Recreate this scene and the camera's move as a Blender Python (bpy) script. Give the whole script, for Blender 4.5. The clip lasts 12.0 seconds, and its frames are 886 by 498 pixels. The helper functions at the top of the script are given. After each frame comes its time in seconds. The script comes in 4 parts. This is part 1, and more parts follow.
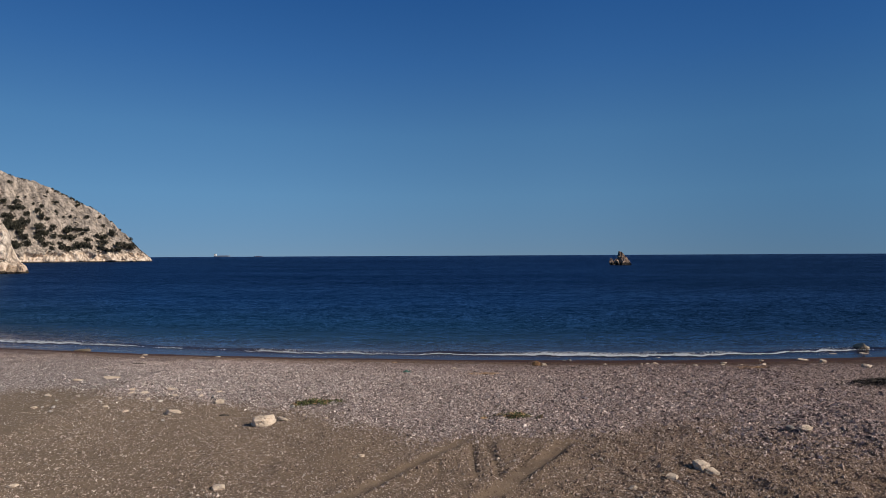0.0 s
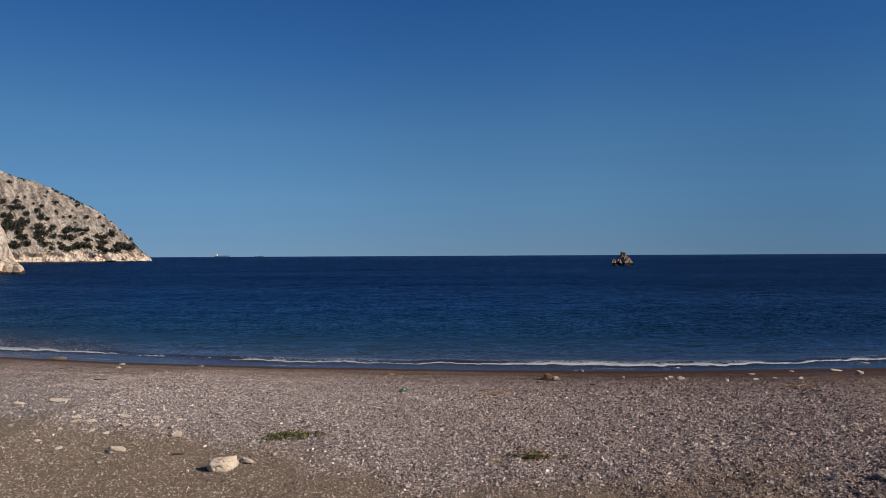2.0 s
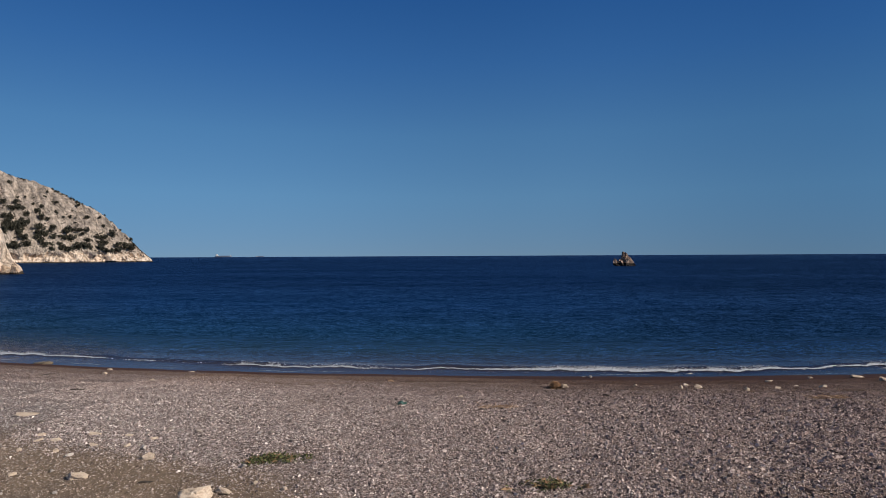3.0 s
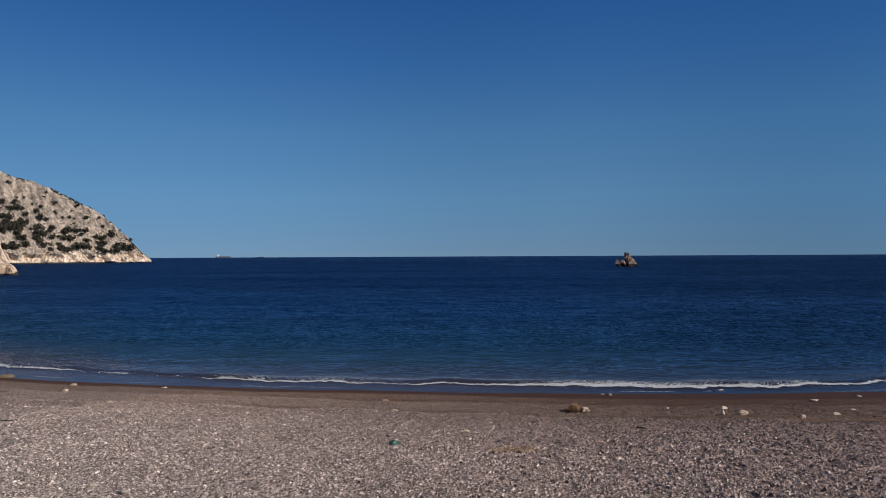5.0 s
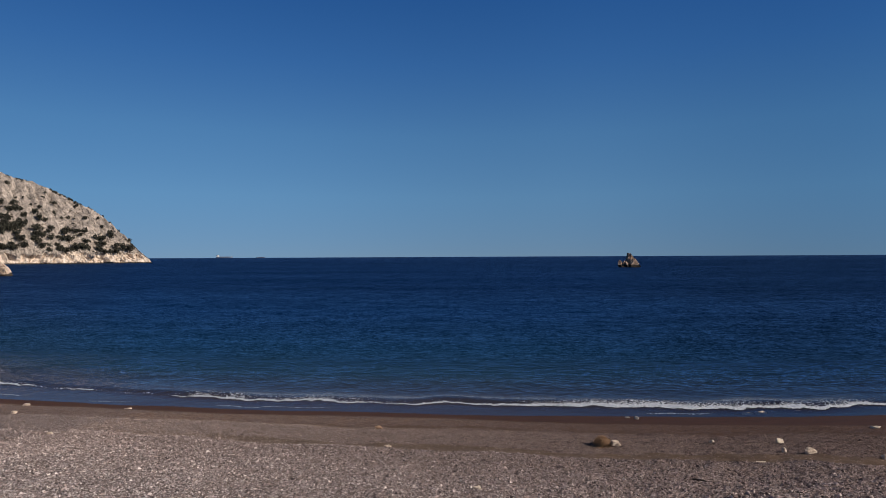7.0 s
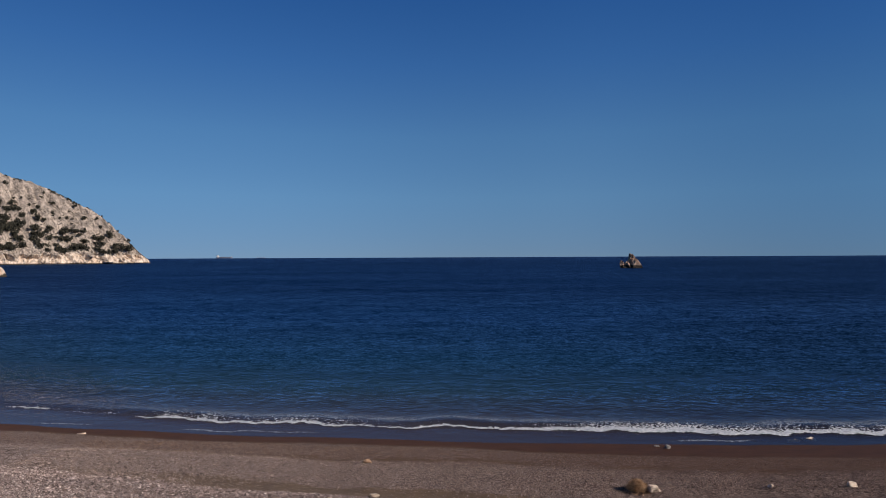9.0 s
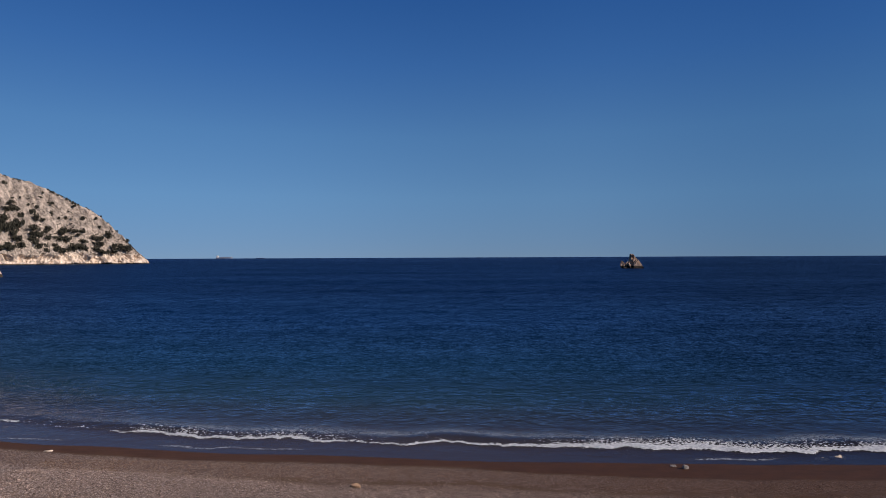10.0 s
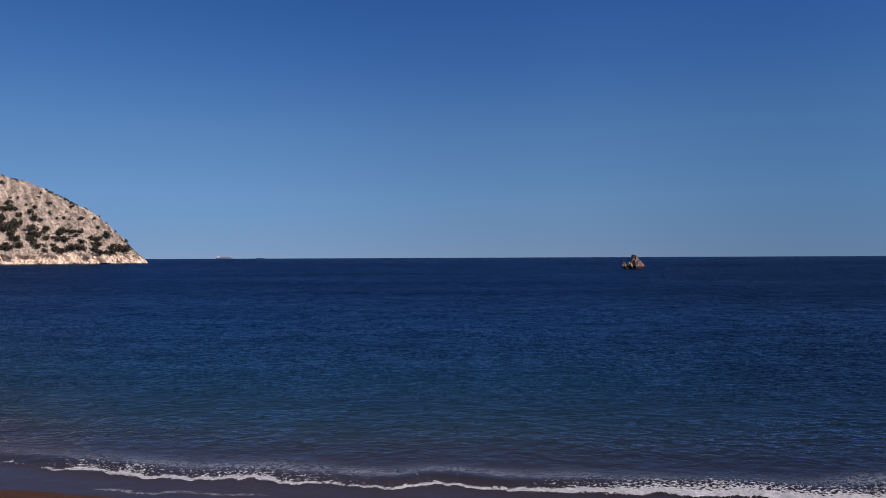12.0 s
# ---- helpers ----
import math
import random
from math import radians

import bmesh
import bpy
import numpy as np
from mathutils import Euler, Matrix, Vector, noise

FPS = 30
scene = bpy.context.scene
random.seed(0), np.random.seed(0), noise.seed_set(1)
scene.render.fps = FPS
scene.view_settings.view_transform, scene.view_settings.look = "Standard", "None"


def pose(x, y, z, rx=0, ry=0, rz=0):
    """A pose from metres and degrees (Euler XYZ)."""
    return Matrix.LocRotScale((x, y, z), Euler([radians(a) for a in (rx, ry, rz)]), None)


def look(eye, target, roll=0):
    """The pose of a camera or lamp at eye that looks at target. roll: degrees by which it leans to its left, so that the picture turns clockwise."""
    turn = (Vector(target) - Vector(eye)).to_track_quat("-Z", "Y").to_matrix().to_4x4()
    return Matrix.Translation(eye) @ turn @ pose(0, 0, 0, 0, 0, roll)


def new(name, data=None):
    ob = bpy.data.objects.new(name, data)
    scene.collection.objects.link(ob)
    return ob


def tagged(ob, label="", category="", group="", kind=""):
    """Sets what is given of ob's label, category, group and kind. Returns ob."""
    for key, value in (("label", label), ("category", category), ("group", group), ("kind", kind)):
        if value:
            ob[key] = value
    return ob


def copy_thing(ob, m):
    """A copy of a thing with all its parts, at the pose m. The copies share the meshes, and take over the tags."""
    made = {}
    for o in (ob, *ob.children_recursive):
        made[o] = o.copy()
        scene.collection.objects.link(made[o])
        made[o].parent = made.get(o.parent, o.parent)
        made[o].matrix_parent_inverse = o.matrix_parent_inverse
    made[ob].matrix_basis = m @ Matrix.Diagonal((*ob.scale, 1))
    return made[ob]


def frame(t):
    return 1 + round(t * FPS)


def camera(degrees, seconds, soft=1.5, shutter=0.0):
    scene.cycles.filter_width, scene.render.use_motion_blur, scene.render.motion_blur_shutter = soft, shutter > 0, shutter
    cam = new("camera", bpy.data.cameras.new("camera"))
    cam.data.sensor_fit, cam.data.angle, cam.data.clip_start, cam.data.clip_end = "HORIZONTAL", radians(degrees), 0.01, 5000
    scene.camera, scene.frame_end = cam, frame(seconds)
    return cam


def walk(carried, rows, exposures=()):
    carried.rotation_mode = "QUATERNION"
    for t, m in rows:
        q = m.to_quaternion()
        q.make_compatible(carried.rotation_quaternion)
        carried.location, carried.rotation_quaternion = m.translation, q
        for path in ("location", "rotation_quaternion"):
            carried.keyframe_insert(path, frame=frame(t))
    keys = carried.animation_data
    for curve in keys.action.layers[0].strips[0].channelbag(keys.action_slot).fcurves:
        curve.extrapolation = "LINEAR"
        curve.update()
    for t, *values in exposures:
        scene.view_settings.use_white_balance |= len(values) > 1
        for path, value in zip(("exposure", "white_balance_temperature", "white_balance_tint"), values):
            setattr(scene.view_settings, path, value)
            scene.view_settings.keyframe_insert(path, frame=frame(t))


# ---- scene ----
from functools import partial

cam = camera(74.0, 12.0, soft=0.9)
PATH = [
    (0.0, pose(0.000, 0.000, 4.039, 90.607, 0.286, 0.140)),
    (0.5, pose(-0.003, 0.431, 4.055, 90.609, 0.285, 0.168)),
    (1.0, pose(0.003, 0.878, 4.071, 90.613, 0.283, 0.183)),
    (1.5, pose(0.002, 1.307, 4.078, 90.615, 0.280, 0.200)),
    (2.0, pose(-0.019, 1.751, 4.082, 90.618, 0.280, 0.228)),
    (2.5, pose(-0.043, 2.202, 4.086, 90.625, 0.283, 0.256)),
    (3.0, pose(-0.058, 2.677, 4.094, 90.636, 0.285, 0.276)),
    (3.2, pose(-0.063, 2.879, 4.099, 90.641, 0.285, 0.282)),
    (4.8, pose(-0.094, 4.578, 4.148, 90.679, 0.277, 0.324)),
    (5.0, pose(-0.096, 4.797, 4.156, 90.684, 0.276, 0.328)),
    (5.5, pose(-0.101, 5.348, 4.178, 90.696, 0.272, 0.334)),
    (6.0, pose(-0.111, 5.904, 4.199, 90.706, 0.270, 0.343)),
    (6.5, pose(-0.132, 6.454, 4.216, 90.713, 0.270, 0.358)),
    (7.0, pose(-0.153, 6.991, 4.231, 90.721, 0.270, 0.367)),
    (7.2, pose(-0.159, 7.203, 4.236, 90.726, 0.270, 0.371)),
    (8.8, pose(-0.168, 8.859, 4.277, 90.760, 0.260, 0.383)),
    (9.0, pose(-0.163, 9.074, 4.285, 90.765, 0.259, 0.382)),
    (9.5, pose(-0.138, 9.625, 4.311, 90.775, 0.258, 0.377)),
    (10.0, pose(-0.110, 10.172, 4.335, 90.782, 0.258, 0.376)),
    (10.5, pose(-0.081, 10.738, 4.355, 90.789, 0.256, 0.376)),
    (11.0, pose(-0.055, 11.329, 4.378, 90.797, 0.252, 0.386)),
    (11.5, pose(-0.028, 11.916, 4.399, 90.803, 0.247, 0.393)),
    (12.0, pose(-0.000, 12.500, 4.420, 90.808, 0.242, 0.394)),
]
walk(cam, PATH, [(0.0, 0.0, 6500, 10), (5.5, 0.0, 6440, 11), (9.5, 0.04, 6470, 16), (12.0, 0.14, 6600, 23)])

# ---- world and light ----
SUN_EL, SUN_AZ = 30.0, 108.0  # degrees; azimuth clockwise from the way out to sea
world = bpy.data.worlds.new("sky")
scene.world = world
world.use_nodes = True
wt = world.node_tree
sky = wt.nodes.new("ShaderNodeTexSky")
sky.sky_type = "NISHITA"
sky.sun_disc = False
sky.sun_elevation, sky.sun_rotation = radians(SUN_EL), radians(SUN_AZ)
sky.altitude, sky.air_density, sky.dust_density, sky.ozone_density = 0.0, 0.75, 0.1, 3.0
coord = wt.nodes.new("ShaderNodeTexCoord")
lift = wt.nodes.new("ShaderNodeMapping")
lift.inputs["Location"].default_value = (0.0, 0.0, 0.11)
wt.links.new(coord.outputs["Generated"], lift.inputs[0])
wt.links.new(lift.outputs[0], sky.inputs[0])
tint = wt.nodes.new("ShaderNodeMix")
tint.data_type, tint.blend_type = "RGBA", "MULTIPLY"
tint.inputs[0].default_value = 1.0
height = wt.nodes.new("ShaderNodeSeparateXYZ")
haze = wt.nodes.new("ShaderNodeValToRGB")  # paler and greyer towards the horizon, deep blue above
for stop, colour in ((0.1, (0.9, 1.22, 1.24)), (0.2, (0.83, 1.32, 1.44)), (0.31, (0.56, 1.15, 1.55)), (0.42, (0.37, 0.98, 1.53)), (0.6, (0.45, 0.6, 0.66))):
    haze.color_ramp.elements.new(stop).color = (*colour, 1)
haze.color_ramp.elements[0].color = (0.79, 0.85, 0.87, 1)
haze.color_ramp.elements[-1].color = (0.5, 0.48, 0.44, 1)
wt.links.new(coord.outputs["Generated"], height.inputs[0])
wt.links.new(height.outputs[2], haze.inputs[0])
aside = wt.nodes.new("ShaderNodeMapRange")
for k, v in enumerate((-1.0, 1.0, 0.0, 1.0)):
    aside.inputs[k + 1].default_value = v
wt.links.new(height.outputs[0], aside.inputs[0])
deepen = wt.nodes.new("ShaderNodeValToRGB")  # dims the sky smoothly to both sides, lens vignetting multiplied into its colour
deepen.color_ramp.interpolation = "EASE"
for stop, colour in ((0.4, (1.1, 1.09, 1.08)), (0.58, (1.06, 1.05, 1.04)), (0.8, (0.7, 0.77, 0.81))):
    deepen.color_ramp.elements.new(stop).color = (*colour, 1)
deepen.color_ramp.elements[0].color = (0.78, 0.81, 0.83, 1)
deepen.color_ramp.elements[-1].color = (0.56, 0.65, 0.72, 1)
wt.links.new(aside.outputs[0], deepen.inputs[0])
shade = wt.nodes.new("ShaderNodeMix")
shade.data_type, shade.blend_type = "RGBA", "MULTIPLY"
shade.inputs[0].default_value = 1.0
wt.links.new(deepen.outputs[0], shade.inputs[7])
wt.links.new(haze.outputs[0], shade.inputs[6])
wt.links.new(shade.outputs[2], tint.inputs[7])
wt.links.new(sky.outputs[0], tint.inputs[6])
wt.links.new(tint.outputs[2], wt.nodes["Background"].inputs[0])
wt.nodes["Background"].inputs[1].default_value = 0.07

sun = new("sun", bpy.data.lights.new("sun", "SUN"))
sun.data.energy, sun.data.angle, sun.data.color = 4.6, radians(0.53), (1.0, 0.9, 0.78)
az, el = radians(SUN_AZ), radians(SUN_EL)
TO_SUN = Vector((math.sin(az) * math.cos(el), math.cos(az) * math.cos(el), math.sin(el)))
sun.matrix_world = look(TO_SUN * 50, (0, 0, 0))


# ---- material tools ----
def mat(name):
    m = bpy.data.materials.new(name)
    m.use_nodes = True
    nt = m.node_tree
    nt.nodes.clear()
    return m, nt


def node(nt, kind, props=None, **ins):
    n = nt.nodes.new("ShaderNode" + kind)
    for k, v in (props or {}).items():
        setattr(n, k, v)
    for k, v in ins.items():
        key = int(k[1:]) if k[0] == "i" and k[1:].isdigit() else k.replace("_", " ")
        sock = n.inputs[key]
        if isinstance(v, bpy.types.NodeSocket):
            nt.links.new(v, sock)
        elif isinstance(v, bpy.types.Node):
            nt.links.new(v.outputs[0], sock)
        else:
            sock.default_value = v
    return n


def math_(nt, op, a, b=0.0, c=0.0):
    return node(nt, "Math", {"operation": op}, i0=a, i1=b, i2=c).outputs[0]


def mixc(nt, fac, a, b, blend="MIX"):
    n = nt.nodes.new("ShaderNodeMix")
    n.data_type, n.blend_type = "RGBA", blend
    for sock, v in ((n.inputs[0], fac), (n.inputs[6], a), (n.inputs[7], b)):
        if isinstance(v, bpy.types.NodeSocket):
            nt.links.new(v, sock)
        else:
            sock.default_value = (*v, 1.0) if isinstance(v, tuple) and len(v) == 3 else v
    return n.outputs[2]


def ramp(nt, fac, *stops):
    n = nt.nodes.new("ShaderNodeValToRGB")
    el_ = n.color_ramp.elements
    while len(el_) < len(stops):
        el_.new(0.5)
    for e, (p, c) in zip(el_, stops):
        e.position = p
        e.color = (c, c, c, 1) if isinstance(c, (int, float)) else (*c, 1)
    nt.links.new(fac, n.inputs[0])
    return n.outputs[0]


def place(nt, sx=1.0, sy=1.0, sz=1.0):
    g = node(nt, "NewGeometry")
    return node(nt, "Mapping", None, Vector=g.outputs["Position"], Scale=(sx, sy, sz)).outputs[0]


def noise_(nt, vec, scale, detail=4.0, rough=0.55, out=0):
    return node(nt, "TexNoise", None, Vector=vec, Scale=scale, Detail=detail, Roughness=rough).outputs[out]


def attr(nt, name):
    return node(nt, "Attribute", {"attribute_name": name}).outputs["Fac"]


def finish(nt, shader):
    out = nt.nodes.new("ShaderNodeOutputMaterial")
    nt.links.new(shader.outputs[0] if isinstance(shader, bpy.types.Node) else shader, out.inputs[0])


# ---- numeric tools ----
def hash2(ix, iy, seed):
    h = (ix.astype(np.int64) * 374761393 + iy.astype(np.int64) * 668265263 + seed * 974634777) & 0xFFFFFFFF
    h = ((h ^ (h >> 13)) * 1274126177) & 0xFFFFFFFF
    return ((h ^ (h >> 16)) & 0xFFFFFF) / float(0xFFFFFF)


def vnoise(x, y, seed=0):
    """Smooth noise of -1 to 1."""
    x, y = np.asarray(x, float), np.asarray(y, float)
    ix, iy = np.floor(x), np.floor(y)
    fx, fy = x - ix, y - iy
    fx, fy = fx * fx * fx * (fx * (fx * 6 - 15) + 10), fy * fy * fy * (fy * (fy * 6 - 15) + 10)
    a, b = hash2(ix, iy, seed), hash2(ix + 1, iy, seed)
    c, d = hash2(ix, iy + 1, seed), hash2(ix + 1, iy + 1, seed)
    return ((a + (b - a) * fx) * (1 - fy) + (c + (d - c) * fx) * fy) * 2 - 1


def fbm(x, y, octaves=4, seed=0, gain=0.5):
    total, amp = 0.0, 1.0
    for k in range(octaves):
        total = total + amp * vnoise(x * 2 ** k + 17.3 * k, y * 2 ** k - 9.1 * k, seed + k)
        amp *= gain
    return total


def ridged(x, y, octaves=4, seed=0):
    total, amp = 0.0, 1.0
    for k in range(octaves):
        total = total + amp * (1 - 2 * np.abs(vnoise(x * 2 ** k + 5.7 * k, y * 2 ** k + 3.1 * k, seed + k)))
        amp *= 0.5
    return total


def billow(x, y, octaves=4, seed=0):
    """Rounded lumps with sharp creases between them."""
    total, amp = 0.0, 1.0
    for k in range(octaves):
        total = total + amp * (2.6 * np.abs(vnoise(x * 2 ** k + 7.1 * k, y * 2 ** k + 1.9 * k, seed + k)) - 0.9)
        amp *= 0.45
    return total


def smooth(a, b, x):
    t = np.clip((np.asarray(x, float) - a) / (b - a), 0, 1)
    return t * t * (3 - 2 * t)


def grid_mesh(name, X, Y, Z, attrs=None, flip=False):
    """A sheet over a grid of points."""
    r, c = X.shape
    me = bpy.data.meshes.new(name)
    i = np.arange(r * c).reshape(r, c)
    quads = np.stack([i[:-1, :-1], i[:-1, 1:], i[1:, 1:], i[1:, :-1]], -1).reshape(-1, 4)
    if flip:
        quads = quads[:, ::-1]
    me.vertices.add(r * c)
    me.vertices.foreach_set("co", np.stack([X, Y, Z], -1).astype(np.float32).ravel())
    me.loops.add(quads.size)
    me.loops.foreach_set("vertex_index", quads.astype(np.int32).ravel())
    me.polygons.add(len(quads))
    me.polygons.foreach_set("loop_start", np.arange(0, quads.size, 4, dtype=np.int32))
    me.polygons.foreach_set("use_smooth", np.ones(len(quads), bool))
    for k, v in (attrs or {}).items():
        me.attributes.new(k, "FLOAT", "POINT").data.foreach_set("value", v.astype(np.float32).ravel())
    me.update(calc_edges=True)
    me.validate()
    return me


def soup_mesh(name, V, F, smooth_faces=True, attrs=None):
    """A mesh from arrays of points and triangles."""
    me = bpy.data.meshes.new(name)
    me.vertices.add(len(V))
    me.vertices.foreach_set("co", V.astype(np.float32).ravel())
    me.loops.add(F.size)
    me.loops.foreach_set("vertex_index", F.astype(np.int32).ravel())
    me.polygons.add(len(F))
    me.polygons.foreach_set("loop_start", np.arange(0, F.size, F.shape[1], dtype=np.int32))
    me.polygons.foreach_set("use_smooth", np.full(len(F), smooth_faces, bool))
    for k, v in (attrs or {}).items():
        me.attributes.new(k, "FLOAT", "POINT").data.foreach_set("value", v.astype(np.float32).ravel())
    me.update(calc_edges=True)
    return me


def part(name, me, material, parent=None, label=""):
    ob = new(name, me)
    if not me.materials:
        me.materials.append(material)
    if parent is not None:
        ob.parent = parent
    return tagged(ob, label) if label else ob


def steps(*runs):
    """Grid lines: (start, end, step) runs, one after another."""
    out = []
    for a, b, s in runs:
        n = max(1, int(round((b - a) / s)))
        out.append(np.linspace(a, b, n, endpoint=False))
    return np.concatenate(out + [np.array([runs[-1][1]])])


# ---- the lie of the land ----
def shore(x):
    """How far out the water's edge lies at x."""
    x = np.asarray(x, float)
    y = 22.75 - 0.075 * x + 0.005 * x * x
    y = np.where(x > 20, 23.25 + 0.0 * x, y)
    return np.where(x < -100, 80.25 + 0.9 * (-x - 100), y)


_u = np.linspace(-60, 60, 1201)
_p = np.interp(_u, [-60, -22.75, -10.75, -9.05, -8.15, -6.75, -4.85, -4.15, -2.15, -0.45, 0.0, 0.55, 1.6, 4.25, 17, 60],
               [1.9, 1.48, 1.44, 1.34, 1.25, 1.02, 0.68, 0.52, 0.22, 0.06, 0.0, -0.06, -0.14, -0.5, -2.2, -6])
_p = np.convolve(np.pad(_p, 6, mode="edge"), np.ones(13) / 13, "valid")

TRACKS = [((-1.5, 5.45), (0.31, 8.41), 0.1), ((0.0, 5.5), (1.75, 8.25), 0.12)]
TREADS = [((0.36, 6.8), (0.38, 8.1), 0.04), ((0.65, 7.3), (0.57, 8.1), 0.05), ((-0.08, 6.9), (-0.08, 7.5), 0.04), ((0.61, 6.7), (0.64, 7.25), 0.04), ((0.68, 6.3), (0.88, 6.6), 0.05), ((0.84, 7.1), (1.2, 7.8), 0.035)]


def sand_edge(x):
    """Where the brown sand gives way to the grey shingle."""
    return np.interp(x, [-12, -8.7, -6.2, -4.0, -2.7, -1.4, -0.4, 1.0, 2.1, 4.0, 6.0, 9.0], [12.2, 11.6, 11.0, 10.3, 9.9, 9.3, 8.6, 8.5, 8.7, 8.3, 8.0, 8.0])


def strip(x):
    """The bare strip of sand that an earlier tide left along the beach."""
    return 18.4 - 0.16 * np.clip(np.asarray(x, float) + 2, -2, 10)


def sand_line(x):
    """A thin bare line between grey and brown gravel."""
    return np.interp(x, [-7, 0, 6], [20.9, 20.95, 20.5])


def wet_line(x):
    """Where the wet sand begins."""
    return np.interp(x, [-8, 0, 6], [22.05, 22.1, 21.55])


def along_rut(x, y, a, b):
    """Distance along and across a rut from a to b, and its length."""
    dx, dy = b[0] - a[0], b[1] - a[1]
    n = math.hypot(dx, dy)
    s = ((x - a[0]) * dx + (y - a[1]) * dy) / n
    return s, ((x - a[0]) * dy - (y - a[1]) * dx) / n + 0.02 * np.sin(s * 1.3), n


def in_rut(x, y):
    m = 0.0
    for a, b, w in TRACKS:
        s, q, n = along_rut(x, y, a, b)
        m = np.maximum(m, smooth(-0.3, 0.3, s) * (1 - smooth(n - 0.3, n + 0.2, s)) * (1 - smooth(w - 0.03, w + 0.03, np.abs(q))))
    return m


def bare_at(x, y):
    """1 on the strips of bare sand, 0 elsewhere."""
    v = y - shore(x) + 22.75 + 0.22 * fbm(x * 0.4, y * 0.4, 3, 37) + 0.06 * vnoise(x * 4, y * 4, 38)
    q = v - strip(x)
    wide = smooth(-0.5, -0.35, q) * (1 - smooth(0.25, 0.45, q)) * smooth(-9, -2, x)
    return np.maximum(wide, np.exp(-((v - sand_line(x)) / 0.12) ** 2) * smooth(-7, -2, x))


def brown_at(x, y):
    """1 where the stones are brown with sand, 0 on the grey shingle."""
    return 1 - smooth(-1.3, 1.1, y - sand_edge(x) + 0.9 * fbm(x * 0.55, y * 0.55, 4, 31))


def gravel_at(x, y):
    """How thickly the shingle lies, 0 to 1."""
    v = y - shore(x) + 22.75
    wob = 0.5 * fbm(x * 0.55, y * 0.55, 4, 31)
    g = smooth(-0.7, 0.6, y - sand_edge(x) + wob)
    g = np.maximum(g, 0.24 + 0.2 * fbm(x * 0.8, y * 0.8, 3, 35) + 0.5 * smooth(0.8, 2.6, x))
    w2 = 0.22 * fbm(x * 0.4, y * 0.4, 3, 37)
    g = g * (1 - 0.95 * bare_at(x, y))
    g = g * (1 - 0.97 * smooth(-0.2, 0.1, v + 0.6 * w2 - wet_line(x)))
    g = g * (1 - 0.6 * in_rut(x, y))
    return np.clip(g, 0, 1)


def land(x, y, fine=True):
    """The height of the ground."""
    x, y = np.asarray(x, float), np.asarray(y, float)
    u = y - shore(x)
    z = np.where(u > 60, -6 - 20 * smooth(60, 900, u), np.interp(u, _u, _p))
    z = np.where(u < -60, 1.9 + 0.02 * np.minimum(-u - 60, 600), z)
    if not fine:
        return z
    dry = (1 - smooth(-2.6, -1.4, u)) * (0.25 + 0.75 * smooth(2.0, 5.0, y))
    z = z + dry * (0.035 * fbm(x * 0.5, y * 0.5, 3, 3) + (0.012 + 0.004 * smooth(-1, 5, x)) * fbm(x * 2.1, y * 2.1, 3, 7) + (0.007 + 0.009 * smooth(-2, 5, x)) * fbm(x * 6, y * 6, 2, 11))
    z = z + smooth(-2.6, -1.4, u) * 0.006 * fbm(x * 0.6, y * 0.6, 2, 13)
    v = u + 22.75 + 0.3 * fbm(x * 0.35, y * 0.1, 3, 41)
    # low ridges that the waves have left
    z = z + 0.045 * np.exp(-((v - strip(x) - 1.6) / 0.4) ** 2) + 0.05 * np.exp(-((v - strip(x) + 0.95) / 0.35) ** 2) - 0.035 * np.exp(-((v - strip(x)) / 0.35) ** 2) - 0.025 * np.exp(-((v - 20.95) / 0.22) ** 2)
    # churned, trodden ground
    churn = smooth(1.0, 2.5, x) * (1 - smooth(8.6, 9.6, y)) * smooth(3.0, 5.0, y)
    z = z + churn * (0.014 * fbm(x * 8 + 2 * y, y * 6, 2, 57) + 0.022 * ridged(x * 2.4 + 0.9 * y, y * 2.6, 3, 51))
    # tyre tracks pressed into the sand
    for a, b, w in TRACKS:
        s, q, n = along_rut(x, y, a, b)
        inside = smooth(-0.3, 0.3, s) * (1 - smooth(n - 0.3, n + 0.1, s))
        z = z - inside * 0.016 * (1 - smooth(w - 0.03, w + 0.02, np.abs(q)))
        z = z + inside * 0.022 * np.exp(-((q - w - 0.04) / 0.035) ** 2) + inside * 0.012 * np.exp(-((q + w + 0.05) / 0.05) ** 2)
    for a, b, w in TREADS:
        s, q, n = along_rut(x, y, a, b)
        z = z - smooth(-0.1, 0.1, s) * (1 - smooth(n - 0.1, n + 0.1, s)) * 0.04 * np.exp(-(q / w) ** 2)
    return z


def land_at(x, y):
    return float(land(np.array([x]), np.array([y]))[0])


# ---- ground ----
def pebble_tint(nt, rnd):
    return ramp(nt, rnd, (0.0, (0.083, 0.063, 0.058)), (0.25, (0.226, 0.174, 0.16)), (0.48, (0.407, 0.325, 0.303)), (0.62, (0.473, 0.358, 0.314)),
                (0.74, (0.572, 0.49, 0.468)), (0.9, (0.693, 0.611, 0.578)), (1.0, (0.88, 0.797, 0.748)))


def grit_tint(nt, rnd):
    return ramp(nt, rnd, (0.0, (0.13, 0.086, 0.063)), (0.4, (0.248, 0.175, 0.13)), (0.66, (0.356, 0.265, 0.205)), (0.84, (0.497, 0.4, 0.335)), (1.0, (0.67, 0.589, 0.518)))


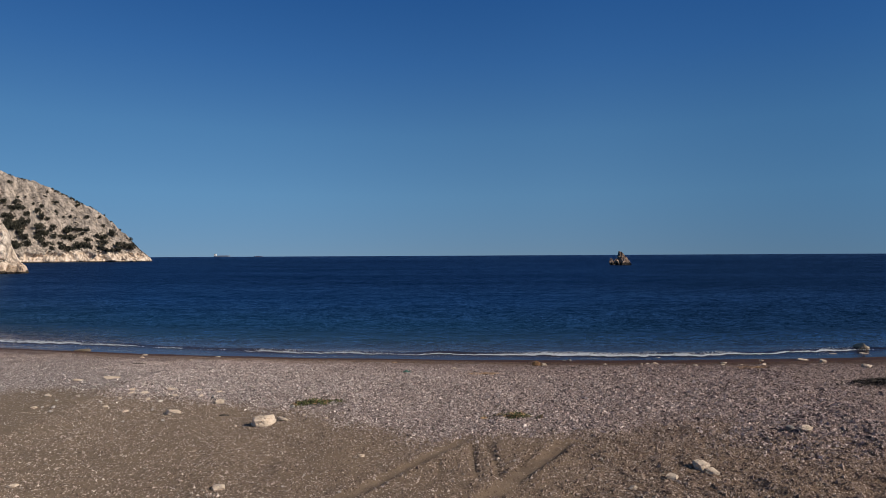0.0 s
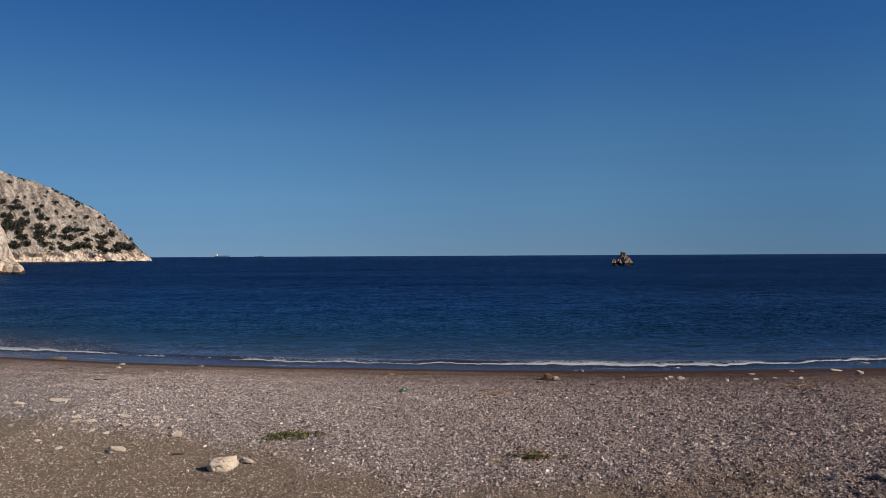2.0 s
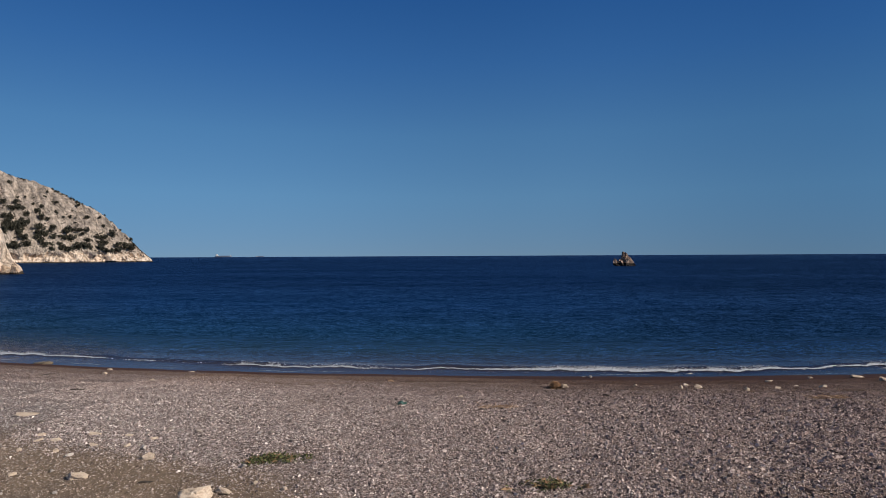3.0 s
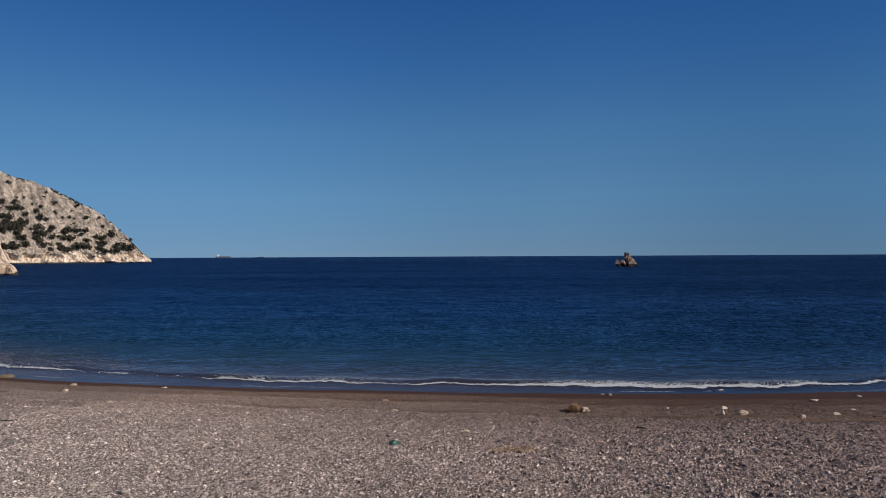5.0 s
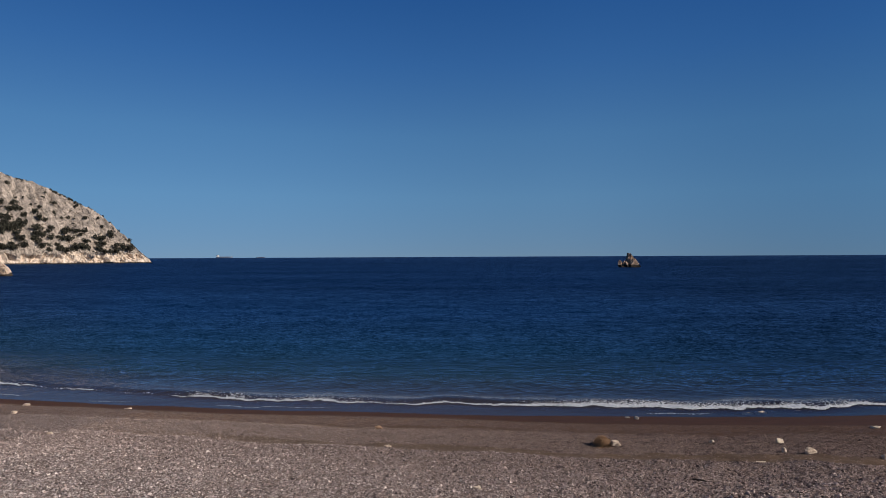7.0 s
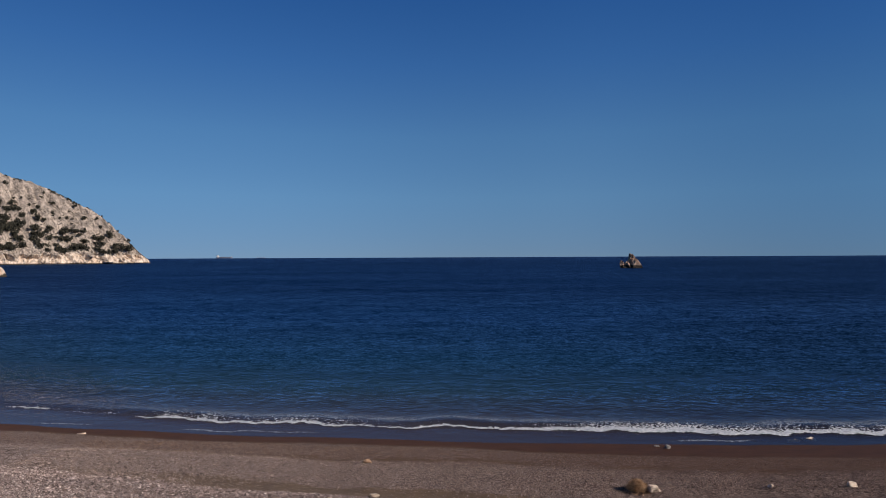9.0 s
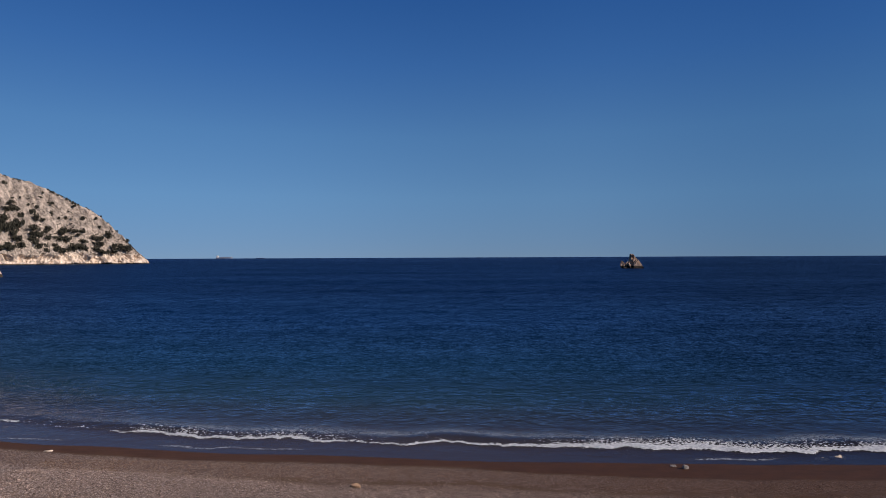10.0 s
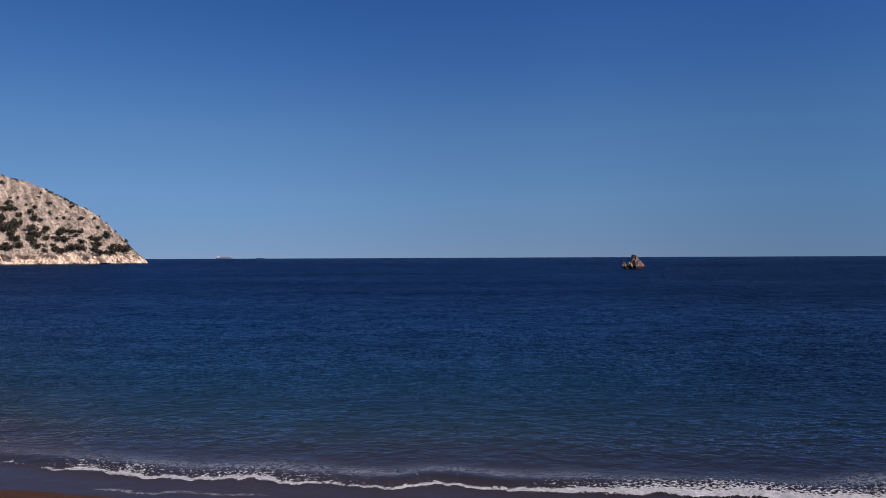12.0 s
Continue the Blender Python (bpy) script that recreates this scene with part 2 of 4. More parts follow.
def damp_falloff_tint(nt, pos):
    """Stones and sand damper, redder, darker seaward; lens falloff towards +x painted into colour."""
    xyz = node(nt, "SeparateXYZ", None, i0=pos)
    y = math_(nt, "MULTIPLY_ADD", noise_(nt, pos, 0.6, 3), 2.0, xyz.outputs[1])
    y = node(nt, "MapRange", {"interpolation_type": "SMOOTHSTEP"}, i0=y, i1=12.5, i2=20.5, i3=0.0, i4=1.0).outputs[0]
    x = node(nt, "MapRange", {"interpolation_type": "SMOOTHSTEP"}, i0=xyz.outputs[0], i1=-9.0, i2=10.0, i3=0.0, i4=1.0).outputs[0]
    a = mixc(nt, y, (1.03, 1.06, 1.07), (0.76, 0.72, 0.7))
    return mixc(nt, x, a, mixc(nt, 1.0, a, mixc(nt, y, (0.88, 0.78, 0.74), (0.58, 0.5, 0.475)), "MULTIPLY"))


def ground_material():
    m, nt = mat("beach_ground")
    pos = place(nt)
    gr, wet = attr(nt, "gravel"), attr(nt, "wet")
    n1 = noise_(nt, pos, 0.7, 5)
    n2 = noise_(nt, pos, 9.0, 6, 0.65)
    n3 = noise_(nt, pos, 140.0, 3, 0.6)
    sand = ramp(nt, n1, (0.3, (0.2, 0.139, 0.096)), (0.7, (0.3, 0.211, 0.15)))
    sand = mixc(nt, 0.55, sand, ramp(nt, n2, (0.3, (0.09, 0.062, 0.042)), (0.7, (0.28, 0.2, 0.142))), "MIX")
    # stone tone lowered a little towards +x, part of the painted side falloff
    east = node(nt, "SeparateXYZ", None, i0=pos).outputs[0]
    east = node(nt, "MapRange", {"interpolation_type": "SMOOTHSTEP"}, i0=east, i1=-3.0, i2=9.0, i3=1.0, i4=0.98).outputs[0]
    sand = mixc(nt, 0.5, sand, ramp(nt, n3, (0.3, (0.09, 0.07, 0.048)), (0.7, (0.32, 0.255, 0.185))))
    vor = node(nt, "TexVoronoi", {"feature": "F1"}, Vector=pos, Scale=56.0)
    rnd = node(nt, "SeparateColor", None, i0=vor.outputs["Color"]).outputs[0]
    edge = node(nt, "TexVoronoi", {"feature": "DISTANCE_TO_EDGE"}, Vector=pos, Scale=56.0).outputs["Distance"]
    peb = mixc(nt, attr(nt, "brown"), pebble_tint(nt, math_(nt, "MULTIPLY", rnd, east)), grit_tint(nt, rnd))
    peb = mixc(nt, ramp(nt, edge, (0.0, 1.0), (0.12, 0.0)), peb, (0.1, 0.078, 0.06))
    small = node(nt, "SeparateColor", None, i0=vor.outputs["Color"]).outputs[1]
    keep = math_(nt, "LESS_THAN", small, math_(nt, "MULTIPLY_ADD", gr, 0.95, 0.06))
    dry = mixc(nt, keep, sand, peb)
    dry = mixc(nt, 1.0, dry, damp_falloff_tint(nt, pos), "MULTIPLY")
    damp = mixc(nt, 1.0, mixc(nt, 0.45, (0.085, 0.043, 0.021), sand), (0.68, 0.47, 0.36), "MULTIPLY")
    damp = mixc(nt, 1.0, damp, ramp(nt, noise_(nt, place(nt, 1.0, 2.5, 1.0), 2.2, 6, 0.65), (0.3, 0.72), (0.7, 1.2)), "MULTIPLY")
    damp = mixc(nt, 0.7, damp, mixc(nt, 1.0, damp, damp_falloff_tint(nt, pos), "MULTIPLY"))
    col = mixc(nt, wet, dry, damp)
    h = math_(nt, "MULTIPLY", math_(nt, "MINIMUM", edge, 0.3), keep)
    h = math_(nt, "ADD", h, math_(nt, "MULTIPLY", n3, 0.12))
    h = math_(nt, "MULTIPLY", h, math_(nt, "SUBTRACT", 1.0, math_(nt, "MULTIPLY", wet, 0.85)))
    bump = node(nt, "Bump", None, Strength=1.0, Distance=0.03, Height=h)
    rough = math_(nt, "SUBTRACT", 0.92, math_(nt, "MULTIPLY", wet, 0.25))
    finish(nt, node(nt, "BsdfPrincipled", None, Base_Color=col, Roughness=rough, Specular_IOR_Level=0.15, Normal=bump))
    return m


def stone_material(name, source, per="island"):
    m, nt = mat(name)
    rnd = node(nt, "ObjectInfo").outputs["Random"] if per == "object" else node(nt, "NewGeometry").outputs["Random Per Island"]
    pos = place(nt)
    east = node(nt, "SeparateXYZ", None, i0=pos).outputs[0]
    east = node(nt, "MapRange", {"interpolation_type": "SMOOTHSTEP"}, i0=east, i1=-3.0, i2=9.0, i3=1.0, i4=0.98).outputs[0]
    col = source(nt, math_(nt, "MULTIPLY", rnd, east))  # slightly darker stones picked towards +x, the side falloff put into their colour
    col = mixc(nt, 0.35, col, ramp(nt, noise_(nt, pos, 60.0, 4), (0.3, 0.12), (0.7, 0.5)), "OVERLAY")
    col = mixc(nt, 1.0, col, damp_falloff_tint(nt, pos), "MULTIPLY")
    bump = node(nt, "Bump", None, Strength=0.4, Distance=0.01, Height=noise_(nt, pos, 90.0, 4))
    finish(nt, node(nt, "BsdfPrincipled", None, Base_Color=col, Roughness=0.8, Normal=bump))
    return m


def build_ground():
    xs = steps((-5200, -600, 400), (-600, -60, 40), (-60, -20, 2.0), (-20, -9, 0.25), (-9, 9, 0.068), (9, 20, 0.2), (20, 60, 2.0), (60, 600, 40), (600, 5200, 400))
    ys = steps((-600, -40, 40), (-40, -8, 2.0), (-8, 3, 0.5), (3, 5, 0.15), (5, 10, 0.055), (10, 24, 0.08), (24, 30, 0.25), (30, 60, 2), (60, 600, 30), (600, 4950, 300))
    X, Y = np.meshgrid(xs, ys)
    Z = land(X, Y)
    u = Y - shore(X)
    v = u + 22.75
    # the 0.2 term only strengthens the dark tint towards +x
    wet = (0.4 + 0.2 * smooth(0, 7, X)) * smooth(-0.5, 0.1, v - sand_line(X) + 0.3 * fbm(X * 0.4, Y * 0.4, 3, 60)) + smooth(-0.15, 0.15, v - wet_line(X) + 0.12 * fbm(X * 0.5, Y * 0.5, 3, 61))
    me = grid_mesh("ground", X, Y, Z, {"gravel": gravel_at(X, Y), "brown": brown_at(X, Y), "wet": np.clip(wet, 0, 1)})
    me.materials.append(ground_material())
    return tagged(new("ground", me), "sloping beach of brown sand and grey shingle", "beach", kind="structure")


ground = build_ground()


# ---- sea ----
def sea_material():
    m, nt = mat("sea_water")
    depth, foam = attr(nt, "depth"), attr(nt, "foam")
    ripple = noise_(nt, place(nt, 2.6, 3.4, 1.0), 1.0, 4, 0.6)
    roll = noise_(nt, place(nt, 0.5, 0.8, 1.0), 1.0, 6, 0.6)
    patch = noise_(nt, place(nt, 0.006, 0.02, 1.0), 1.0, 4, 0.6)
    calm = ramp(nt, depth, (0.03, 0.12), (0.5, 1.0))
    h = math_(nt, "MULTIPLY", math_(nt, "MULTIPLY_ADD", roll, 1.3, ripple), calm)
    bump = node(nt, "Bump", None, Strength=1.0, Distance=0.09, Height=h)
    deep = ramp(nt, math_(nt, "MULTIPLY", depth, 0.04), (0.0, (0.11, 0.096, 0.115)), (0.01, (0.038, 0.038, 0.052)), (0.025, (0.015, 0.038, 0.055)), (0.055, (0.007, 0.034, 0.072)), (0.12, (0.003, 0.022, 0.076)), (0.25, (0.001, 0.011, 0.05)), (1.0, (0.0003, 0.003, 0.027)))
    deep = mixc(nt, ramp(nt, patch, (0.4, 0.0), (0.7, 0.6)), deep, (0.002, 0.008, 0.035))
    xyz = node(nt, "SeparateXYZ", None, i0=place(nt))  # water darkened towards +x, a lens falloff put into its colour
    right_falloff = math_(nt, "DIVIDE", math_(nt, "MULTIPLY_ADD", xyz.outputs[1], -0.3, math_(nt, "ADD", xyz.outputs[0], 7.0)), math_(nt, "MULTIPLY_ADD", xyz.outputs[1], 0.25, 6.0))
    right_falloff = math_(nt, "ADD", right_falloff, math_(nt, "MULTIPLY", noise_(nt, place(nt, 0.05, 0.12, 1.0), 1.0, 3), 0.5))
    deep = mixc(nt, ramp(nt, right_falloff, (0.2, 0.0), (1.0, 0.55)), deep, (0.002, 0.006, 0.018))
    body = node(nt, "BsdfDiffuse", None, Color=deep)
    clear = node(nt, "BsdfTransparent", None, Color=(0.72, 0.82, 0.84, 1))
    turbid = math_(nt, "SUBTRACT", 1.0, math_(nt, "POWER", 2.718, math_(nt, "MULTIPLY_ADD", depth, -4.0, -0.6)))
    under = node(nt, "MixShader", None, i0=turbid, i1=clear, i2=body)
    open_sea = ramp(nt, math_(nt, "MULTIPLY", depth, 0.1), (0.012, 0.0), (0.1, 1.0))
    gloss = node(nt, "BsdfGlossy", None, Color=mixc(nt, open_sea, (0.92, 0.84, 0.88), (0.4, 0.67, 0.98)), Roughness=math_(nt, "MULTIPLY_ADD", open_sea, 0.2, 0.08), Normal=bump)
    fres = node(nt, "Fresnel", None, IOR=1.33, Normal=bump).outputs[0]
    wind = 0.0
    for sx, sy, detail, share in ((0.3, 0.42, 2, 0.1), (1.0, 1.7, 2, 0.16), (2.8, 5.4, 3, 0.34), (7.0, 12.0, 3, 0.4)):
        wind = math_(nt, "MULTIPLY_ADD", noise_(nt, place(nt, sx, sy, 1.0), 1.0, detail, 0.6), share, wind)
    chop = ramp(nt, math_(nt, "MULTIPLY", depth, 0.04), (0.0, 0.15), (0.03, 0.28), (0.1, 0.62), (0.35, 1.0))
    wind = math_(nt, "MULTIPLY_ADD", math_(nt, "MULTIPLY", math_(nt, "SUBTRACT", wind, 0.5), chop), 3.0, 0.5)
    gust = noise_(nt, place(nt, 0.012, 0.05, 1.0), 1.0, 5, 0.6)
    streaks = math_(nt, "MULTIPLY", ramp(nt, wind, (0.42, 0.0), (0.62, 3.1)), ramp(nt, gust, (0.35, 0.7), (0.65, 1.25)))
    fres = math_(nt, "MULTIPLY", fres, math_(nt, "MULTIPLY_ADD", open_sea, -0.55, 0.82))
    fres = math_(nt, "MULTIPLY", fres, math_(nt, "MULTIPLY_ADD", calm, math_(nt, "SUBTRACT", streaks, 1.0), 1.0))
    fres = math_(nt, "MULTIPLY", fres, ramp(nt, math_(nt, "MULTIPLY", depth, 0.04), (0.1, 1.0), (0.25, 0.6), (0.45, 0.5), (0.8, 0.62)))
    water = node(nt, "MixShader", None, i0=fres, i1=under, i2=gloss)
    wisp = noise_(nt, place(nt, 1.5, 2.6, 1.0), 2.4, 4, 0.6)
    wisp2 = noise_(nt, place(nt, 2.2, 2.6, 1.0), 3.7, 3, 0.6)
    lace = math_(nt, "MINIMUM", math_(nt, "ABSOLUTE", math_(nt, "SUBTRACT", wisp, 0.5)), math_(nt, "ABSOLUTE", math_(nt, "SUBTRACT", wisp2, 0.5)))
    thin = math_(nt, "SUBTRACT", math_(nt, "MULTIPLY", foam, 0.05), lace)
    cover = math_(nt, "MULTIPLY", ramp(nt, math_(nt, "MULTIPLY_ADD", thin, 22.0, 0.35), (0.0, 0.0), (1.0, 0.85)), ramp(nt, foam, (0.02, 0.0), (0.25, 1.0)))
    froth = node(nt, "BsdfDiffuse", None, Color=(0.5, 0.53, 0.56, 1))
    finish(nt, node(nt, "MixShader", None, i0=cover, i1=water, i2=froth))
    return m


def crest(x):
    """How far out the small wave breaks at x."""
    return shore(x) + 1.45 + 0.35 * fbm(x * 0.12, x * 0 + 3.0, 2, 71) + 0.15 * fbm(x * 0.7, x * 0, 2, 73) + 0.4 * smooth(-6, -16, x)


def sea_height(x, y):
    u = y - shore(x)
    near = 1 - smooth(40, 90, y)
    q = y - crest(x)
    z = 0.012 * fbm(x * 0.45, y * 0.45, 2, 81) * smooth(-1, 1.5, u)
    z = z + near * smooth(0.8, 5, u) * (0.012 * fbm(x * 1.5, y * 2.2, 3, 85) + 0.015 * np.sin(y * 1.1 + 1.5 * vnoise(x * 0.08, y * 0.1, 87)) * smooth(3, 8, u))
    z = z + (0.075 + 0.03 * vnoise(x * 0.4, x * 0 + 1, 89)) * np.where(q > 0, np.exp(-(q / 0.5) ** 2), np.exp(-(q / 0.38) ** 2))
    return z + 0.004


def build_sea():
    xs = steps((-5200, -800, 400), (-800, -100, 50), (-100, -40, 3), (-40, -16, 0.4), (-16, 16, 0.11), (16, 40, 0.4), (40, 100, 3), (100, 800, 50), (800, 5200, 400))
    ys = np.concatenate([steps((-1.2, 6, 0.06), (6, 14, 0.12), (14, 35, 0.35), (35, 80, 1.5), (80, 400, 20)), np.geomspace(440, 4880, 22)])
    X, U = np.meshgrid(xs, ys)
    far = smooth(30, 400, U)
    Y = U + shore(X) * (1 - far) + 23 * far
    Z = sea_height(X, Y)
    Z = np.where(U < -0.8, -0.02, Z)
    depth = np.maximum(Z - land(X, Y, False), 0)
    q = Y - crest(X)
    patch = 0.5 + 0.6 * fbm(X * 0.22, Y * 0.5, 3, 91)
    foam = 0.3 * np.clip(patch - 0.1, 0, 1) * np.where(q < 0.25, np.exp(-((q - 0.25) / 0.18) ** 2), np.exp(-((q - 0.25) / 0.6) ** 2))
    edge = 0.6 * np.exp(-((U - 0.35 - 0.25 * vnoise(X * 0.35, X * 0 + 5, 93) - 0.1 * vnoise(X * 1.4, X * 0, 98)) / 0.05) ** 2) * np.clip(0.2 + 1.4 * vnoise(X * 0.5, X * 0 + 2, 94), 0, 1)
    foam = (foam + edge) * (U > -0.3)
    me = grid_mesh("sea", X, Y, Z, {"depth": depth, "foam": np.clip(foam, 0, 1)})
    me.materials.append(sea_material())
    return tagged(new("sea", me), "calm dark blue sea with fine ripples", "sea", kind="structure")


sea = build_sea()


def foam_material():
    m, nt = mat("foam")
    n = noise_(nt, place(nt, 1.0, 1.5, 1.0), 13.0, 6, 0.7)
    lace = node(nt, "TexVoronoi", {"feature": "DISTANCE_TO_EDGE"}, Vector=node(nt, "VectorMath", {"operation": "ADD"}, i0=place(nt, 1.0, 1.5, 1.0),
                i1=node(nt, "VectorMath", {"operation": "SCALE"}, i0=noise_(nt, place(nt), 5.0, 4, 0.6, 1), Scale=0.3).outputs[0]).outputs[0], Scale=8.5).outputs["Distance"]
    col = ramp(nt, n, (0.38, (0.3, 0.34, 0.4)), (0.66, (0.68, 0.7, 0.73)))
    bump = node(nt, "Bump", None, Strength=0.8, Distance=0.03, Height=n)
    white = node(nt, "BsdfPrincipled", None, Base_Color=col, Roughness=0.7, Normal=bump)
    body = math_(nt, "ADD", attr(nt, "cover"), math_(nt, "MULTIPLY", math_(nt, "SUBTRACT", n, 0.5), 1.8))
    body = math_(nt, "SUBTRACT", body, math_(nt, "MULTIPLY", lace, math_(nt, "SUBTRACT", 1.5, math_(nt, "MULTIPLY", attr(nt, "cover"), 1.3))))
    show = ramp(nt, body, (0.28, 0.0), (0.42, 1.0))
    finish(nt, node(nt, "MixShader", None, i0=show, i1=node(nt, "BsdfTransparent"), i2=white))
    return m


FOAM = foam_material()


def chips(centres, radii, seed, ridge=True):
    """Many angular stone chips in one soup: a four-cornered foot below the ground under a slanting ridge or a blunt point."""
    rng = np.random.default_rng(seed)
    n = len(centres)
    foot = [[-1, -0.7, -0.35], [1, -0.7, -0.35], [1, 0.7, -0.35], [-1, 0.7, -0.35]]
    base = np.array(foot + ([[-0.5, 0, 0.62], [0.5, 0, 0.62]] if ridge else [[0, 0, 0.68]]))
    f = np.array([(0, 1, 5), (0, 5, 4), (1, 2, 5), (2, 3, 4), (2, 4, 5), (3, 0, 4)] if ridge else [(0, 1, 4), (1, 2, 4), (2, 3, 4), (3, 0, 4)])
    k = len(base)
    V = base[None] + 0.75 * (rng.random((n, k, 3)) - 0.5) * np.array([1, 1, 0.7])
    sx = 0.85 + 0.7 * rng.random(n)
    V = V * np.stack([sx, 1 / sx, 0.9 + 0.85 * rng.random(n)], -1)[:, None]
    th = rng.random(n) * 2 * np.pi
    c, s = np.cos(th)[:, None], np.sin(th)[:, None]
    x, y = V[..., 0] * c - V[..., 1] * s, V[..., 0] * s + V[..., 1] * c
    V = np.stack([x, y, V[..., 2]], -1) * radii[:, None, None] + centres[:, None]
    F = (f[None] + k * np.arange(n)[:, None, None]).reshape(-1, 3)
    return V.reshape(-1, 3), F


def build_foam():
    xs, qs = np.arange(-26, 26, 0.035), np.linspace(-0.5, 1.5, 54)
    X, Q = np.meshgrid(xs, qs)
    thick = np.interp(X, [-26, -14, -11, -8, -4.5, -2, 1, 10, 14, 26], [0.7, 0.7, 0.58, 0.5, 0.5, 0.48, 0.46, 0.46, 0.42, 0.55])
    thick = np.clip(thick + 0.5 * fbm(X * 0.2, X * 0 + 9, 3, 95) + 0.2 * vnoise(X * 1.7, X * 0, 97), 0.0, 1.0)
    Y = crest(X) + Q - 0.42 + 0.05 * vnoise(X * 2.3, X * 0, 96) + 0.04 * vnoise(X * 5.1, Q * 2, 92)
    lump = fbm(X * 4, Y * 5, 3, 99, 0.5)
    half = np.where(Q < 0, 0.02 + 0.03 * thick, 0.035 + 0.085 * thick) * (1 + 0.25 * vnoise(X * 3.1, Q * 0, 94))
    mound = np.exp(-(Q / half) ** 2)
    Z = sea_height(X, Y) + 0.006 + thick * 0.02 * mound * (1 + 0.8 * lump)
    wake = np.clip(0.55 + 0.5 * fbm(X * 0.3, Y * 0.6, 3, 90), 0, 1)
    cover = (0.25 + 0.75 * thick) * mound + 0.5 * wake * (0.4 + 0.6 * thick) * np.exp(-(np.maximum(Q, 0) / 0.75) ** 2) * smooth(-0.02, 0.06, Q)
    cover = cover * smooth(-0.5, -0.3, Q) * (1 - smooth(1.1, 1.5, Q))
    return tagged(part("wave_foam", grid_mesh("wave_foam", X, Y, Z, {"cover": cover}), FOAM), "white broken foam of a small wave", "foam", kind="stuff")


build_foam()


# ---- rocks ----
def limestone(name, light, dark, warm, scale=1.0, tide=None):
    m, nt = mat(name)
    pos = place(nt)
    n1, n2 = noise_(nt, pos, 0.9 / scale, 6, 0.6), noise_(nt, pos, 7.0 / scale, 5, 0.65)
    col = ramp(nt, n1, (0.25, dark), (0.5, warm), (0.75, light))
    col = mixc(nt, 0.6, col, ramp(nt, n2, (0.25, 0.18), (0.75, 0.75)), "OVERLAY")
    crack = node(nt, "TexVoronoi", {"feature": "DISTANCE_TO_EDGE"}, Vector=pos, Scale=1.6 / scale).outputs["Distance"]
    col = mixc(nt, ramp(nt, crack, (0.0, 0.25), (0.03, 0.0)), col, (0.2, 0.16, 0.12))
    if tide:  # the weed-dark zone that the waves keep wet
        z = node(nt, "SeparateXYZ", None, i0=pos).outputs[2]
        col = mixc(nt, math_(nt, "LESS_THAN", math_(nt, "MULTIPLY_ADD", n2, 0.8, z), tide + 0.4), col, (0.03, 0.022, 0.016))
    h = math_(nt, "ADD", n2, math_(nt, "MULTIPLY", math_(nt, "MINIMUM", crack, 0.05), 2.0))
    bump = node(nt, "Bump", None, Strength=0.7, Distance=0.12 * scale, Height=h)
    finish(nt, node(nt, "BsdfPrincipled", None, Base_Color=col, Roughness=0.88, Normal=bump))
    return m


ROCK = limestone("pale_limestone", (0.76, 0.645, 0.53), (0.42, 0.325, 0.24), (0.64, 0.52, 0.4), 0.12)
ROCK_ORANGE = limestone("orange_limestone", (0.5, 0.33, 0.2), (0.32, 0.2, 0.12), (0.44, 0.28, 0.17), 0.12)
ROCK_BROWN = limestone("brown_sea_rock", (0.36, 0.29, 0.2), (0.1, 0.08, 0.055), (0.2, 0.155, 0.105), 0.25)
SURF_ROCK = limestone("surf_rock", (0.62, 0.53, 0.4), (0.22, 0.16, 0.1), (0.44, 0.35, 0.24), 0.12, 0.1)
ROCK_GREY = limestone("grey_stone", (0.34, 0.32, 0.3), (0.14, 0.13, 0.12), (0.25, 0.23, 0.21), 0.12)


def rock_mesh(name, size, seed, cuts=13, detail=3):
    """A broken stone: a ball cut by planes and roughened."""
    rng = random.Random(seed)
    bm = bmesh.new()
    bmesh.ops.create_icosphere(bm, subdivisions=detail, radius=1.0)
    planes = []
    for _ in range(cuts):
        n = Vector((rng.gauss(0, 1), rng.gauss(0, 1), rng.gauss(0, 0.8))).normalized()
        planes.append((n, rng.uniform(0.34, 0.8)))
    off = Vector((seed * 3.1, seed * 1.7, seed))
    for v in bm.verts:
        p = v.co.copy()
        for n, d in planes:
            over = p.dot(n) - d
            if over > 0:
                p -= n * over
        p *= 1 + 0.14 * noise.fractal(p * 1.7 + off, 1.0, 2.0, 4) - 0.16 * max(0.0, 0.12 - abs(noise.noise(p * 1.9 - off))) / 0.12 + 0.03 * noise.noise(p * 7 + off)
        v.co = Vector((p.x * size[0] / 2, p.y * size[1] / 2, p.z * size[2] / 2))
    for f in bm.faces:
        f.smooth = False
    me = bpy.data.meshes.new(name)
    bm.to_mesh(me)
    bm.free()
    return me


